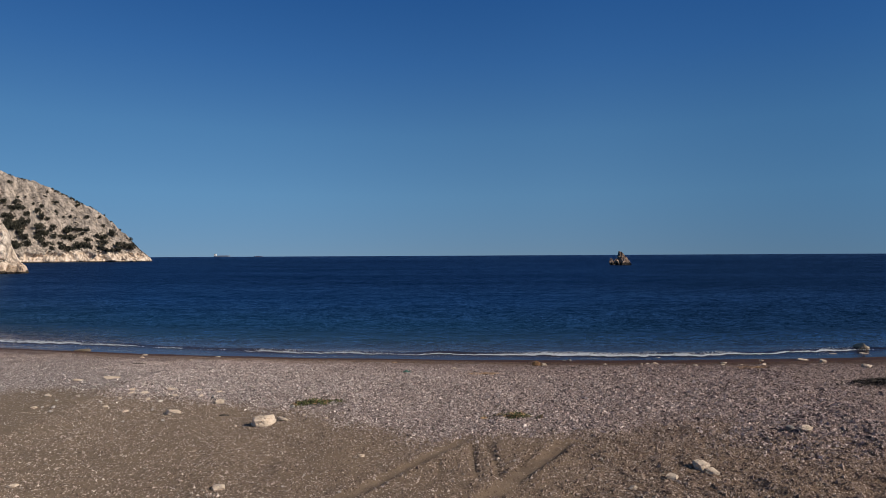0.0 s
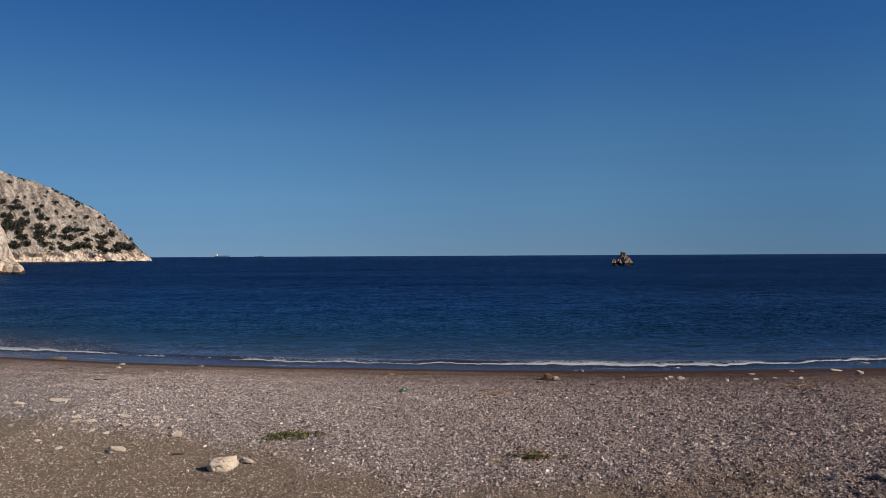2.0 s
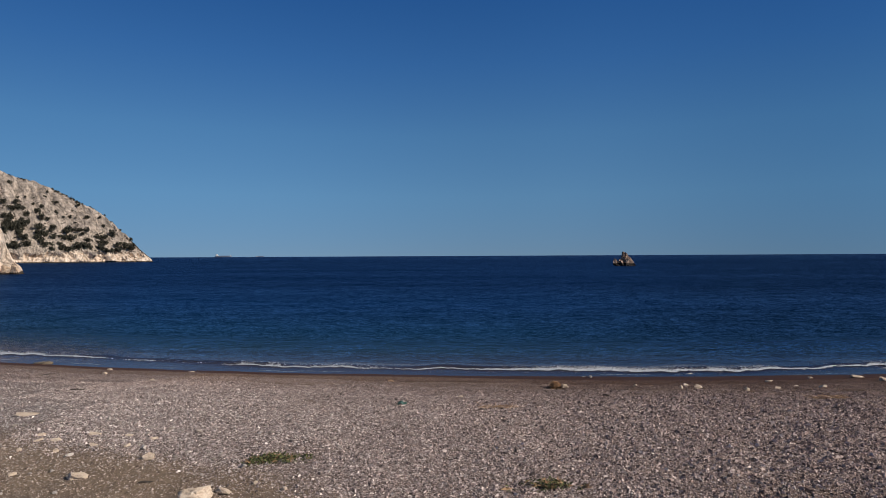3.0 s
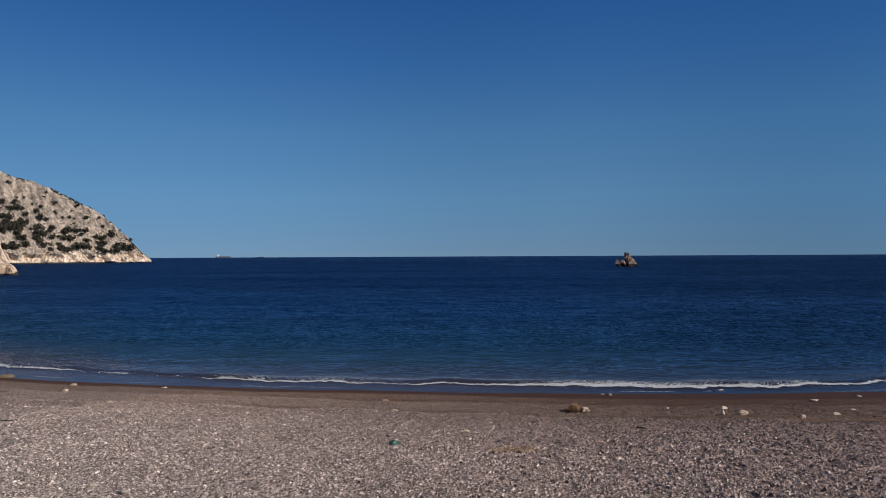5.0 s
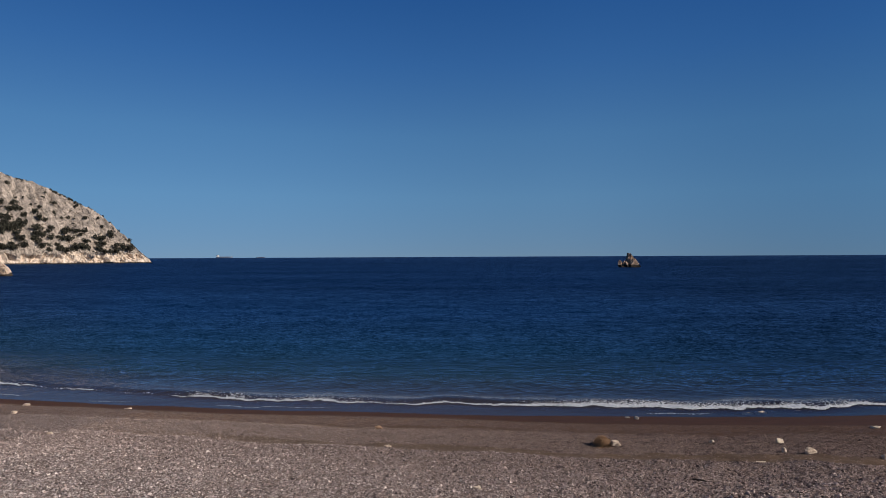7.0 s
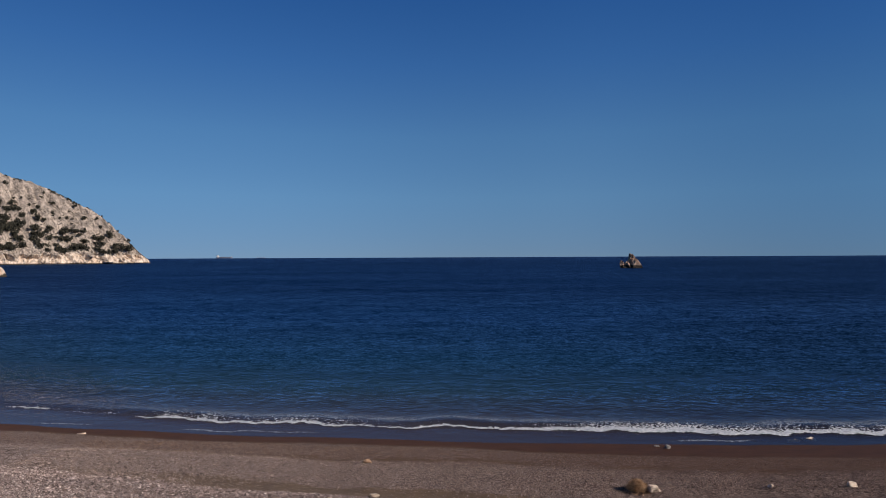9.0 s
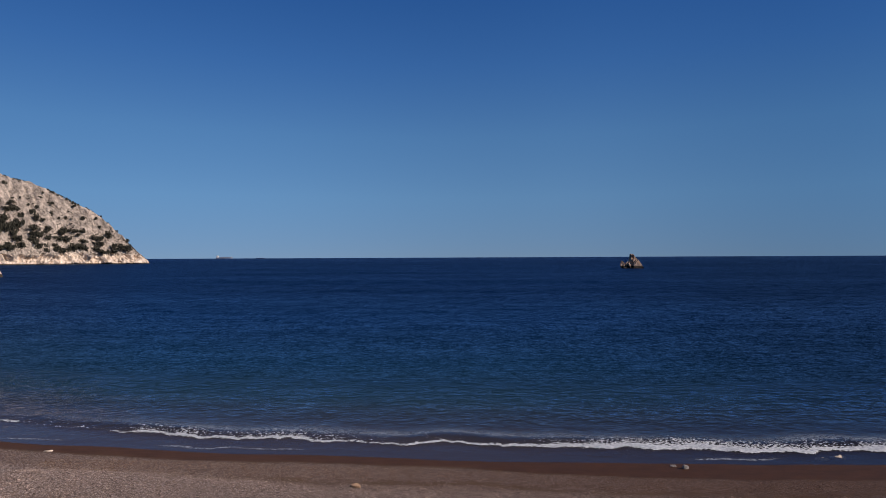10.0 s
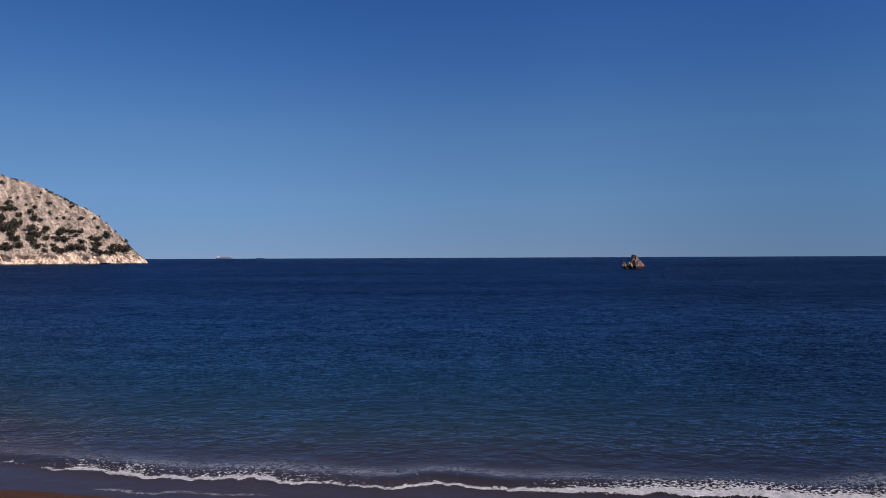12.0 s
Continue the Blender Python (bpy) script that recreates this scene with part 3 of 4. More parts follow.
def block_mesh(name, size, seed, detail=2):
    """A split block of limestone: the hull of a skewed box, its edges worn and its faces pitted."""
    rng = random.Random(seed)
    bm = bmesh.new()
    lean = rng.uniform(0.1, 0.5)
    for _ in range(22):
        n = Vector((rng.gauss(0, 1), rng.gauss(0, 1), rng.gauss(0, 1)))
        n /= (abs(n.x) ** 3.5 + abs(n.y) ** 3.5 + abs(n.z) ** 3.5) ** (1 / 3.5)
        bm.verts.new((n.x, n.y, n.z * (1 - lean * (n.x + 1) / 2) if n.z > 0 else n.z))
    bmesh.ops.convex_hull(bm, input=bm.verts)
    bmesh.ops.delete(bm, geom=[v for v in bm.verts if not v.link_faces], context="VERTS")
    bmesh.ops.bevel(bm, geom=bm.edges[:], offset=0.05, segments=1, affect="EDGES", clamp_overlap=True)
    bmesh.ops.triangulate(bm, faces=bm.faces)
    bmesh.ops.subdivide_edges(bm, edges=bm.edges, cuts=detail, use_grid_fill=True)
    off = Vector((seed * 2.3, seed * 0.7, seed * 1.1))
    for v in bm.verts:
        p = v.co
        p = p * (1 + 0.13 * noise.fractal(p * 1.6 + off, 0.9, 2.0, 5) - 0.2 * max(0.0, 0.1 - abs(noise.noise(p * 1.5 - off))) / 0.1 + 0.02 * noise.noise(p * 8 + off))
        v.co = Vector((p.x * size[0] / 2, p.y * size[1] / 2, p.z * size[2] / 2))
    me = bpy.data.meshes.new(name)
    bm.to_mesh(me)
    bm.free()
    return me


def rock(x, y, w, d, h, seed, material=None, label="pale cream limestone rock on the shingle", turn=0.0, lift=0.22, base=None, name="rock", group="rocks on the beach"):
    if name == "boulder":
        me = rock_mesh(name, (w * 1.2, d * 1.2, h * 1.25), seed, detail=4)
    else:
        me = block_mesh(name, (w * 0.84, d * 0.84, h * 1.1), seed, 3 if w > 0.4 else 2 if w > 0.15 else 1)
    me.materials.append(material or ROCK)
    ob = new(name, me)
    z = land_at(x, y) if base is None else base
    ob.matrix_world = pose(x, y, z + h * lift, random.Random(seed).uniform(-9, 9), random.Random(seed + 1).uniform(-9, 9), turn)
    return tagged(ob, label, "rock", group)


rock(-2.8, 9.08, 0.44, 0.32, 0.19, 12, label="large pale cream limestone rock on brown sand", turn=14)
rock(-2.56, 9.27, 0.26, 0.14, 0.07, 8, label="flat buff slab beside a cream rock", turn=-30)
rock(-4.5, 9.75, 0.3, 0.22, 0.08, 5, label="low cream limestone rock half sunk in sand")
rock(3.05, 7.04, 0.23, 0.19, 0.13, 14, label="pale limestone rock with a dark shaded side", turn=20)
rock(3.12, 6.89, 0.21, 0.15, 0.09, 22, label="flat pale stone against a larger rock", turn=-20)
rock(5.22, 8.52, 0.26, 0.2, 0.1, 46, turn=20)
rock(5.06, 8.66, 0.14, 0.12, 0.08, 15, ROCK_GREY, "small grey stone beside a pale rock")
rock(2.6, 6.78, 0.16, 0.12, 0.08, 17)
rock(-7.05, 12.5, 0.46, 0.2, 0.055, 19, label="long flat pale slab on the shingle", turn=25)
rock(-7.62, 12.2, 0.24, 0.16, 0.05, 21, label="flat pale stone on the shingle")
rock(-5.3, 11.45, 0.2, 0.16, 0.07, 23)
rock(-4.0, 10.45, 0.18, 0.15, 0.1, 25)
rock(-2.5, 6.48, 0.18, 0.14, 0.08, 27)
rock(-5.0, 10.9, 0.15, 0.12, 0.05, 29)
rock(-1.26, 17.9, 0.2, 0.12, 0.08, 31, label="small flat white stone on the shingle")
rock(3.12, 18.52, 0.24, 0.2, 0.14, 34, label="pointed white rock beside a dry clump", turn=15)
rock(5.07, 18.68, 0.12, 0.1, 0.08, 35)
rock(6.5, 18.85, 0.19, 0.14, 0.12, 37, label="white stone on the sand strip")
rock(5.89, 17.63, 0.1, 0.1, 0.12, 39, label="small upright white stone")
rock(6.21, 17.39, 0.24, 0.16, 0.14, 41, label="white stone at the edge of the shingle")
rock(5.0, 16.75, 0.22, 0.1, 0.05, 43, label="thin flat white stone")
rock(7.2, 16.95, 0.16, 0.12, 0.09, 45)
rock(8.2, 17.4, 0.18, 0.12, 0.08, 47)
rock(9.9, 20.9, 0.3, 0.15, 0.07, 49, label="flat pale stone on brown sand")
rock(11.6, 21.6, 0.2, 0.12, 0.08, 51)
rock(13.2, 21.75, 0.6, 0.26, 0.09, 53, label="long flat pale slab near the water", turn=10)
rock(13.4, 20.9, 0.26, 0.2, 0.18, 55)
rock(10.5, 14.7, 0.3, 0.2, 0.12, 57)
rock(-8.93, 23.15, 0.22, 0.13, 0.06, 59, label="white stone on wet sand")
rock(4.68, 22.12, 0.17, 0.12, 0.11, 61, label="brownish stone on wet sand", material=ROCK_GREY)
rock(4.5, 22.3, 0.16, 0.1, 0.06, 63, label="flat grey stone on wet sand", material=ROCK_GREY)
rock(8.3, 22.95, 0.42, 0.24, 0.12, 68, label="pale rock at the water's edge", turn=8)
rock(7.88, 22.85, 0.34, 0.14, 0.07, 70, label="flat pale rock at the water's edge", turn=-5)
rock(-1.75, 20.72, 0.22, 0.15, 0.1, 69, ROCK_ORANGE, "orange-brown stone on gravel")
rock(-11.5, 22.35, 0.2, 0.14, 0.1, 71)
rock(17.3, 24.6, 0.8, 0.6, 0.62, 73, SURF_ROCK, "brown rock with a pale top standing in the surf", base=-0.12)
rock(15.6, 23.75, 0.55, 0.3, 0.15, 75, label="flat wet rock washed by the surf", base=-0.08)
rock(16.9, 23.7, 0.55, 0.36, 0.18, 77, label="flat wet rock washed by the surf", base=-0.08)
for k, (x, y, w) in enumerate(((-4.77, 11.4, 0.16), (-4.31, 11.22, 0.15), (-5.96, 11.16, 0.18), (-5.42, 10.73, 0.13), (-7.39, 10.95, 0.2), (-5.68, 11.15, 0.17), (-6.04, 11.35, 0.14), (-4.53, 10.91, 0.13),
                               (-5.94, 10.76, 0.12), (-7.11, 10.17, 0.14), (-5.89, 10.19, 0.1), (-5.33, 9.81, 0.12), (-2.28, 9.52, 0.1), (-3.2, 9.0, 0.07), (-1.9, 9.35, 0.09))):
    rock(x, y, w, w * 0.7, 0.045, 400 + k, label="small flat pale stone in brown sand", turn=37 * k)
rock(-4.88, 6.64, 0.15, 0.11, 0.05, 421, label="flat pale stone in trodden sand")
rock(-1.08, 7.57, 0.11, 0.08, 0.05, 423, label="small pale stone between tyre ruts")
rock(2.07, 6.53, 0.12, 0.09, 0.05, 425, label="small pale stone in trodden sand")
rock(-11.99, 23.5, 0.24, 0.14, 0.08, 427, label="white stone on wet sand")
rock(-8.03, 18.65, 0.2, 0.12, 0.06, 429, label="small flat white stone on the shingle")
rock(9.32, 18.47, 0.22, 0.14, 0.08, 431, label="white stone on the sand strip")
rock(9.64, 17.9, 0.26, 0.16, 0.09, 433, label="white stone on the sand strip")
rock(0.23, 14.67, 0.13, 0.09, 0.06, 435, label="small pale stone on the shingle")
CLIFF_FOOT = limestone("orange_cliff_rock", (0.66, 0.53, 0.4), (0.24, 0.15, 0.09), (0.55, 0.41, 0.29), 2.2, 0.5)
for x, y, w, d, h, seed in ((-106.1, 146.9, 3.0, 2.6, 2.9, 81), (-108.2, 146.0, 3.6, 2.6, 3.2, 83), (-110.2, 145.0, 3.4, 2.4, 2.4, 87)):
    rock(x, y, w, d, h, seed, CLIFF_FOOT, "rounded orange limestone boulder at the cliff foot", base=-0.6, lift=0.4, name="boulder", group="boulders at the cliff foot")
rock(-15.6, 25.3, 0.9, 0.4, 0.26, 79, ROCK_BROWN, "dark wet rock in the breaking wave", base=-0.1)


# ---- far coast ----
def cliff_material(name):
    m, nt = mat(name)
    pos = place(nt)
    z = node(nt, "SeparateXYZ", None, i0=node(nt, "NewGeometry").outputs["Position"]).outputs[2]
    band = attr(nt, "band")
    n1 = noise_(nt, pos, 0.06, 6, 0.6)
    n2 = noise_(nt, place(nt, 1.0, 1.0, 0.35), 0.55, 6, 0.68)
    n3 = noise_(nt, pos, 1.6, 4, 0.6)
    streak = noise_(nt, place(nt, 1.0, 1.0, 0.4), 0.2, 7, 0.66)
    blot = noise_(nt, pos, 0.16, 5, 0.65)
    grey = ramp(nt, streak, (0.3, (0.1, 0.085, 0.072)), (0.42, (0.25, 0.212, 0.182)), (0.56, (0.42, 0.35, 0.293)), (0.72, (0.62, 0.515, 0.43)))
    grey = mixc(nt, ramp(nt, blot, (0.52, 0.0), (0.68, 0.6)), grey, (0.26, 0.225, 0.19))
    scree = ramp(nt, n3, (0.33, (0.09, 0.078, 0.06)), (0.47, (0.33, 0.275, 0.23)), (0.6, (0.6, 0.505, 0.42)))
    slope = math_(nt, "ADD", math_(nt, "MULTIPLY", n1, 40.0), math_(nt, "MULTIPLY", z, -1.0))
    col = mixc(nt, ramp(nt, math_(nt, "MULTIPLY_ADD", slope, 0.05, 0.55), (0.35, 0.0), (0.65, 1.0)), grey, scree)
    scrub = noise_(nt, pos, 0.5, 5, 0.7)
    col = mixc(nt, math_(nt, "MULTIPLY", ramp(nt, scrub, (0.58, 0.0), (0.63, 0.9)), math_(nt, "SUBTRACT", 1.0, band)), col, (0.06, 0.062, 0.04))
    cream = ramp(nt, noise_(nt, place(nt, 1.0, 1.0, 0.4), 0.4, 6, 0.68), (0.3, (0.2, 0.12, 0.07)), (0.37, (0.52, 0.39, 0.285)), (0.58, (0.76, 0.635, 0.52)), (0.75, (0.84, 0.735, 0.625)))
    col = mixc(nt, band, col, cream)
    joint = math_(nt, "ABSOLUTE", math_(nt, "SUBTRACT", noise_(nt, place(nt, 1.0, 1.0, 0.3), 0.16, 5, 0.62), 0.5))
    col = mixc(nt, ramp(nt, joint, (0.0, 0.7), (0.016, 0.0)), col, (0.1, 0.08, 0.06))
    bent = node(nt, "VectorMath", {"operation": "ADD"}, i0=place(nt, 1.0, 1.0, 0.5), i1=node(nt, "VectorMath", {"operation": "SCALE"}, i0=noise_(nt, pos, 0.25, 3, 0.6, 1), Scale=4.0).outputs[0]).outputs[0]
    split = node(nt, "TexVoronoi", {"feature": "DISTANCE_TO_EDGE"}, Vector=bent, Scale=0.2).outputs["Distance"]
    col = mixc(nt, ramp(nt, split, (0.0, 0.62), (0.07, 0.0)), col, (0.1, 0.08, 0.062))
    tide = math_(nt, "LESS_THAN", math_(nt, "MULTIPLY_ADD", n3, 1.2, z), 1.35)
    col = mixc(nt, tide, col, (0.06, 0.045, 0.03))
    bump = node(nt, "Bump", None, Strength=0.7, Distance=0.9, Height=math_(nt, "ADD", math_(nt, "MULTIPLY", math_(nt, "MINIMUM", split, 0.15), 4.0), math_(nt, "ADD", n2, math_(nt, "MULTIPLY", n3, 0.4))))
    finish(nt, node(nt, "BsdfPrincipled", None, Base_Color=col, Roughness=0.9, Normal=bump))
    return m


CLIFF = cliff_material("limestone_cliff")


def headland(name, label, tip, along, inward, length, ridge, foot, rise, rough, ds, nv, seed):
    """A rocky spur that rises out of the sea: along its foot from the tip, inward and up to its ridge, and down behind."""
    tip, along, inward = Vector(tip), Vector(along), Vector(inward)
    s = np.concatenate([np.arange(-2, length[0], ds), np.linspace(length[0], length[1], 25)])
    v = np.concatenate([np.linspace(0, 1, nv), np.linspace(1.03, 2.0, 18)])
    S, V = np.meshgrid(s, v)
    top = np.interp(S, ridge[0], ridge[1])
    up = np.where(V <= 1, V, np.maximum(0, 1 - np.maximum(V - 1, 0) ** 1.3))
    Z0 = up * top
    W = np.where(Z0 < foot, Z0 * 0.25, foot * 0.25 + (Z0 - foot) * rise)
    Wtop = np.where(top < foot, top * 0.25, foot * 0.25 + (top - foot) * rise)
    W = np.where(V <= 1, W, Wtop + (V - 1) * (top * 1.3 + 2))
    amp = rough * np.clip(top / 12, 0.15, 1) * (V <= 1.02)
    warp = 0.5 * fbm(S * 0.05, Z0 * 0.06, 2, seed + 5)
    crag = billow(S * 0.1 + warp, Z0 * 0.035 + S * 0.02, 4, seed) * smooth(foot * 1.5, foot * 4.5, Z0 + 6 * warp)
    blocks = billow(S * 0.16 + warp, Z0 * 0.1, 4, seed + 9) * (1 - smooth(foot * 0.95, foot * 1.3, Z0))
    rubble = billow(S * 0.5, Z0 * 0.4, 3, seed + 14) * smooth(foot, foot * 1.3, Z0) * (1 - smooth(foot * 3.5, foot * 5, Z0 + 6 * warp))
    edge = smooth(0, 0.03, V) * (1 - 0.6 * smooth(0.9, 1.0, V))
    W = W - amp * (0.75 * crag + 1.3 * blocks + 0.22 * rubble + 0.9 * fbm(S * 0.07, Z0 * 0.08, 3, seed + 20) + 0.12 * fbm(S * 0.6, Z0 * 0.5, 4, seed + 25, 0.6)) * edge
    Z = Z0 + amp * 0.22 * fbm(S * 0.5, V * 14, 4, seed + 30) * smooth(0.02, 0.1, V) - 1.2 * (1 - smooth(0, 0.02, V)) - 2.0 * smooth(1.9, 2.0, V)
    X = tip.x + along.x * S + inward.x * W
    Y = tip.y + along.y * S + inward.y * W
    wob = 0.18 * foot * fbm(S * 0.15, S * 0, 3, seed + 40)
    band = 1 - smooth(foot * 0.85, foot * 1.15, Z0 + wob + 0.12 * foot * fbm(S * 0.6, Z0 * 0.6, 3, seed + 41))
    me = grid_mesh(name, X, Y, Z, {"band": band}, flip=True)
    me.materials.append(CLIFF)
    return tagged(new(name, me), label, "headland", kind="structure")


RIDGE = ([-2, -0.4, 0.4, 1.8, 5.9, 9.6, 12.3, 17.1, 20.9, 25.1, 29.5, 35.3, 42.7, 48.4, 54.2, 59.9, 66.8, 73.0, 80.3, 84.6, 90.1, 140, 260],
         [-0.8, 1.1, 3.1, 4.4, 8.2, 15.1, 20.2, 27.5, 33.6, 38.9, 43.5, 47.6, 51.2, 55.3, 58.9, 62.6, 66.3, 67.3, 68.5, 71, 73.7, 88, 95])
TIP, ALONG, INWARD = (-249.4, 499.8), (-0.6246, -0.7810), (-0.7810, 0.6246)
headland("headland", "bare grey limestone headland with dark scrub and a pale foot", TIP, ALONG, INWARD, (112, 260), RIDGE, 7.2, 0.95, 2.4, 0.5, 170, 101)
headland("near_cliff", "pale orange limestone cliff foot rising from the sea", (-106.3, 148.0), (-0.86, -0.51), (-0.51, 0.86), (20, 60),
         ([-2, -1.1, -0.9, -0.5, 0.5, 1.2, 2.4, 3.0, 3.3, 3.9, 4.5, 5.6, 7.2, 12, 60], [-1.0, 0.3, 1.3, 2.0, 2.8, 4.1, 6.9, 8.8, 10.8, 11.8, 12.8, 14.5, 16.5, 20, 32]), 12.0, 0.4, 1.5, 0.15, 120, 137)


def foliage_material(name, dark, light):
    m, nt = mat(name)
    rnd = node(nt, "NewGeometry").outputs["Random Per Island"]
    col = ramp(nt, rnd, (0.0, dark), (1.0, light))
    finish(nt, node(nt, "BsdfPrincipled", None, Base_Color=col, Roughness=0.8))
    return m


SCRUB = foliage_material("dark_scrub_leaves", (0.014, 0.014, 0.009), (0.045, 0.042, 0.025))
BARK = stone_material("bark", lambda nt, r: ramp(nt, r, (0.0, (0.07, 0.05, 0.035)), (1.0, (0.12, 0.09, 0.06))))


def leaf_soup(points, size, rng, stretch=1.0, flat=0.0):
    n = len(points)
    a = rng.normal(size=(n, 3))
    a[:, 2] *= 1 - flat
    a /= np.linalg.norm(a, axis=1)[:, None]
    b = np.cross(a, rng.normal(size=(n, 3)) * np.array([1, 1, 1 + 4 * flat]))
    b /= np.linalg.norm(b, axis=1)[:, None]
    sz = size * (0.6 + 0.8 * rng.random((n, 1)))
    V = np.stack([points - a * sz * stretch, points + b * sz * 0.5, points + a * sz * stretch, points - b * sz * 0.5], 1)
    return V.reshape(-1, 3), np.arange(4 * n).reshape(n, 4)


def scrub_bush(seed):
    """A wind-cut bush one metre in radius: a forked stem and a ragged crown of leaf clumps."""
    rng = np.random.default_rng(seed)
    top = new("shrub")
    pts = []
    for _ in range(9):
        c = np.array([rng.normal(0, 0.42), rng.normal(0, 0.42), 0.3 + 0.35 * rng.random()])
        r = 0.28 + 0.25 * rng.random()
        d = rng.normal(size=(60, 3))
        d /= np.linalg.norm(d, axis=1)[:, None]
        pts.append(c + d * r * np.cbrt(rng.random((60, 1))) * np.array([1.1, 1.1, 0.75]))
    pts = np.concatenate(pts)
    pts[:, 2] = np.maximum(pts[:, 2], 0.02)
    V, F = leaf_soup(pts, 0.13, rng)
    part("crown", soup_mesh("shrub_crown", V, F, False), SCRUB, top)
    bm = bmesh.new()
    for k in range(3):
        m = pose(0.1 * math.cos(k * 2.1), 0.1 * math.sin(k * 2.1), 0.15, 18 * math.sin(k * 2.1), 18 * math.cos(k * 2.1), 0)
        bmesh.ops.create_cone(bm, segments=6, radius1=0.06, radius2=0.03, depth=0.6, matrix=m)
    me = bpy.data.meshes.new("shrub_stem")
    bm.to_mesh(me)
    bm.free()
    part("stem", me, BARK, top)
    return tagged(top, "dark green wind-cut shrub on bare limestone", "shrub", "shrubs on the headland")


def on_face(s, z):
    w = z * 0.25 if z < 7.2 else 1.8 + (z - 7.2) * 0.95
    return (TIP[0] + ALONG[0] * s + INWARD[0] * w, TIP[1] + ALONG[1] * s + INWARD[1] * w, z)


# along the foot, height, width and height of each clump
BUSHES_FAR = [(94.7, 47.5, 5.1, 4.4), (86.7, 47.4, 5.1, 4.4), (86.4, 64, 3.7, 3.7), (90.3, 42.1, 7.2, 5.4), (85.5, 42.8, 8.1, 7.2), (82.9, 42.1, 5.4, 4.5),
              (75.3, 46.2, 2.6, 3.3), (74.6, 40.4, 7.2, 6.3), (72.6, 36.2, 5.4, 7.2), (69.6, 44.5, 3.7, 3.7), (68.6, 34.3, 3.6, 3.6), (94.4, 35.1, 8.9, 7.1),
              (94.7, 29.1, 10.5, 10.5), (91.9, 26.3, 12.2, 8.7), (89.6, 23.5, 7, 5.2), (83, 36.4, 6.3, 7.2), (85.7, 30.7, 8, 8), (88.7, 19.2, 8.3, 6.2),
              (88.5, 14.2, 7.7, 6), (95.4, 12.2, 6.8, 4.3), (76, 27.5, 8, 6.2), (78.2, 23.1, 8.8, 5.3)]
BUSHES_MID = [(74.5, 22.1, 7.9, 7), (80.5, 19.3, 7, 5.2), (79.4, 16.7, 7.8, 6.1), (75.4, 13.3, 8.6, 6.9), (73.7, 10.7, 5.2, 4.3), (66.7, 27.9, 5.3, 3.6),
              (69, 25.3, 4.4, 3.5), (66, 20.4, 12.3, 6.1), (58.4, 25.2, 8.9, 7.1), (59.2, 19.5, 9.7, 6.2), (64.1, 11.2, 10.4, 6.1), (66.3, 14.4, 4.3, 4.3),
              (56.9, 36.2, 2.7, 3.3), (52.1, 37.2, 2.7, 3.6), (61.2, 39.6, 2.5, 5.5), (59, 48.9, 5.2, 2.6), (50.6, 26.2, 7.2, 3.6), (45.9, 26, 9, 3.2),
              (43, 27.2, 3.6, 3.6), (47, 22.8, 5.3, 3.9), (46.6, 17.7, 7.1, 4.4), (51, 11.6, 12.2, 8.7)]
BUSHES_TIP = [(57.5, 11.2, 3.5, 2.6), (39.2, 37.4, 4.6, 3.7), (42.9, 47.6, 4.1, 2.8), (30.2, 37, 2.9, 4.1), (29.5, 30.1, 2.7, 3.6), (26, 23.7, 6.3, 8.1),
              (35.5, 19.5, 10.7, 6.2), (34.7, 15.9, 7.1, 5), (37.6, 11.7, 8.8, 7), (35, 9.4, 7, 4.4), (30.4, 9.4, 4.4, 4.9), (23.6, 14.5, 5.4, 5.4),
              (24.8, 10.2, 7.1, 5.3), (16.9, 12.6, 9.8, 6.8), (95.8, 15.5, 3.4, 2.6), (62.5, 57.7, 2.2, 2.8), (65.1, 53.4, 3.3, 1.9), (84.2, 51.4, 2.6, 2.2),
              (79, 52.3, 2.2, 2.2), (98.9, 25.2, 5.9, 10.4), (97.7, 12.7, 11.8, 5.1), (101.7, 12.6, 5.1, 4.7), (95.3, 15.5, 3.4, 2.5)]
BUSHES_RIDGE = [(78.7, 68.1, 4.7, 2.3), (75.9, 66.4, 8.5, 3), (56, 59.1, 5.7, 2.6), (52.6, 57.4, 7.5, 2.6), (46.8, 53.6, 5.3, 3.4), (43.2, 50.9, 5.2, 3.7),
                (40, 49.8, 5.6, 2.2), (32.4, 45.7, 5.2, 3.4), (29.7, 43.9, 2.2, 1.9), (26, 40.4, 4.1, 3), (21.4, 35, 3.3, 2.6), (17, 27.6, 3.7, 2.9),
                (11.8, 21.6, 4, 3.6), (9.9, 17.9, 1.8, 2.2), (84.6, 70.8, 2.7, 2.3)]
shrubs = [scrub_bush(100 + k) for k in range(4)]
rb = random.Random(8)
spots = []
for s, z, w, h in BUSHES_FAR + BUSHES_MID + BUSHES_TIP:
    if w < 9:
        spots.append((*on_face(s, z), w * 0.42, h * 0.95))
    else:  # a broad clump is two bushes grown together
        for k in (-1, 1):
            spots.append((*on_face(s + w * 0.22 * k, z + rb.uniform(-0.12, 0.12) * h), w * rb.uniform(0.25, 0.32), h * rb.uniform(0.75, 0.95)))
for s, z, w, h in BUSHES_RIDGE:
    for k in (-1, 1) if w > 4.5 else (0,):
        x, y, zz = on_face(s + k * w * 0.22, float(np.interp(s + k * w * 0.22, *RIDGE)))
        spots.append((x + INWARD[0] * 2.4, y + INWARD[1] * 2.4, zz - 0.9, w * (0.3 if k else 0.45), h * 1.25))
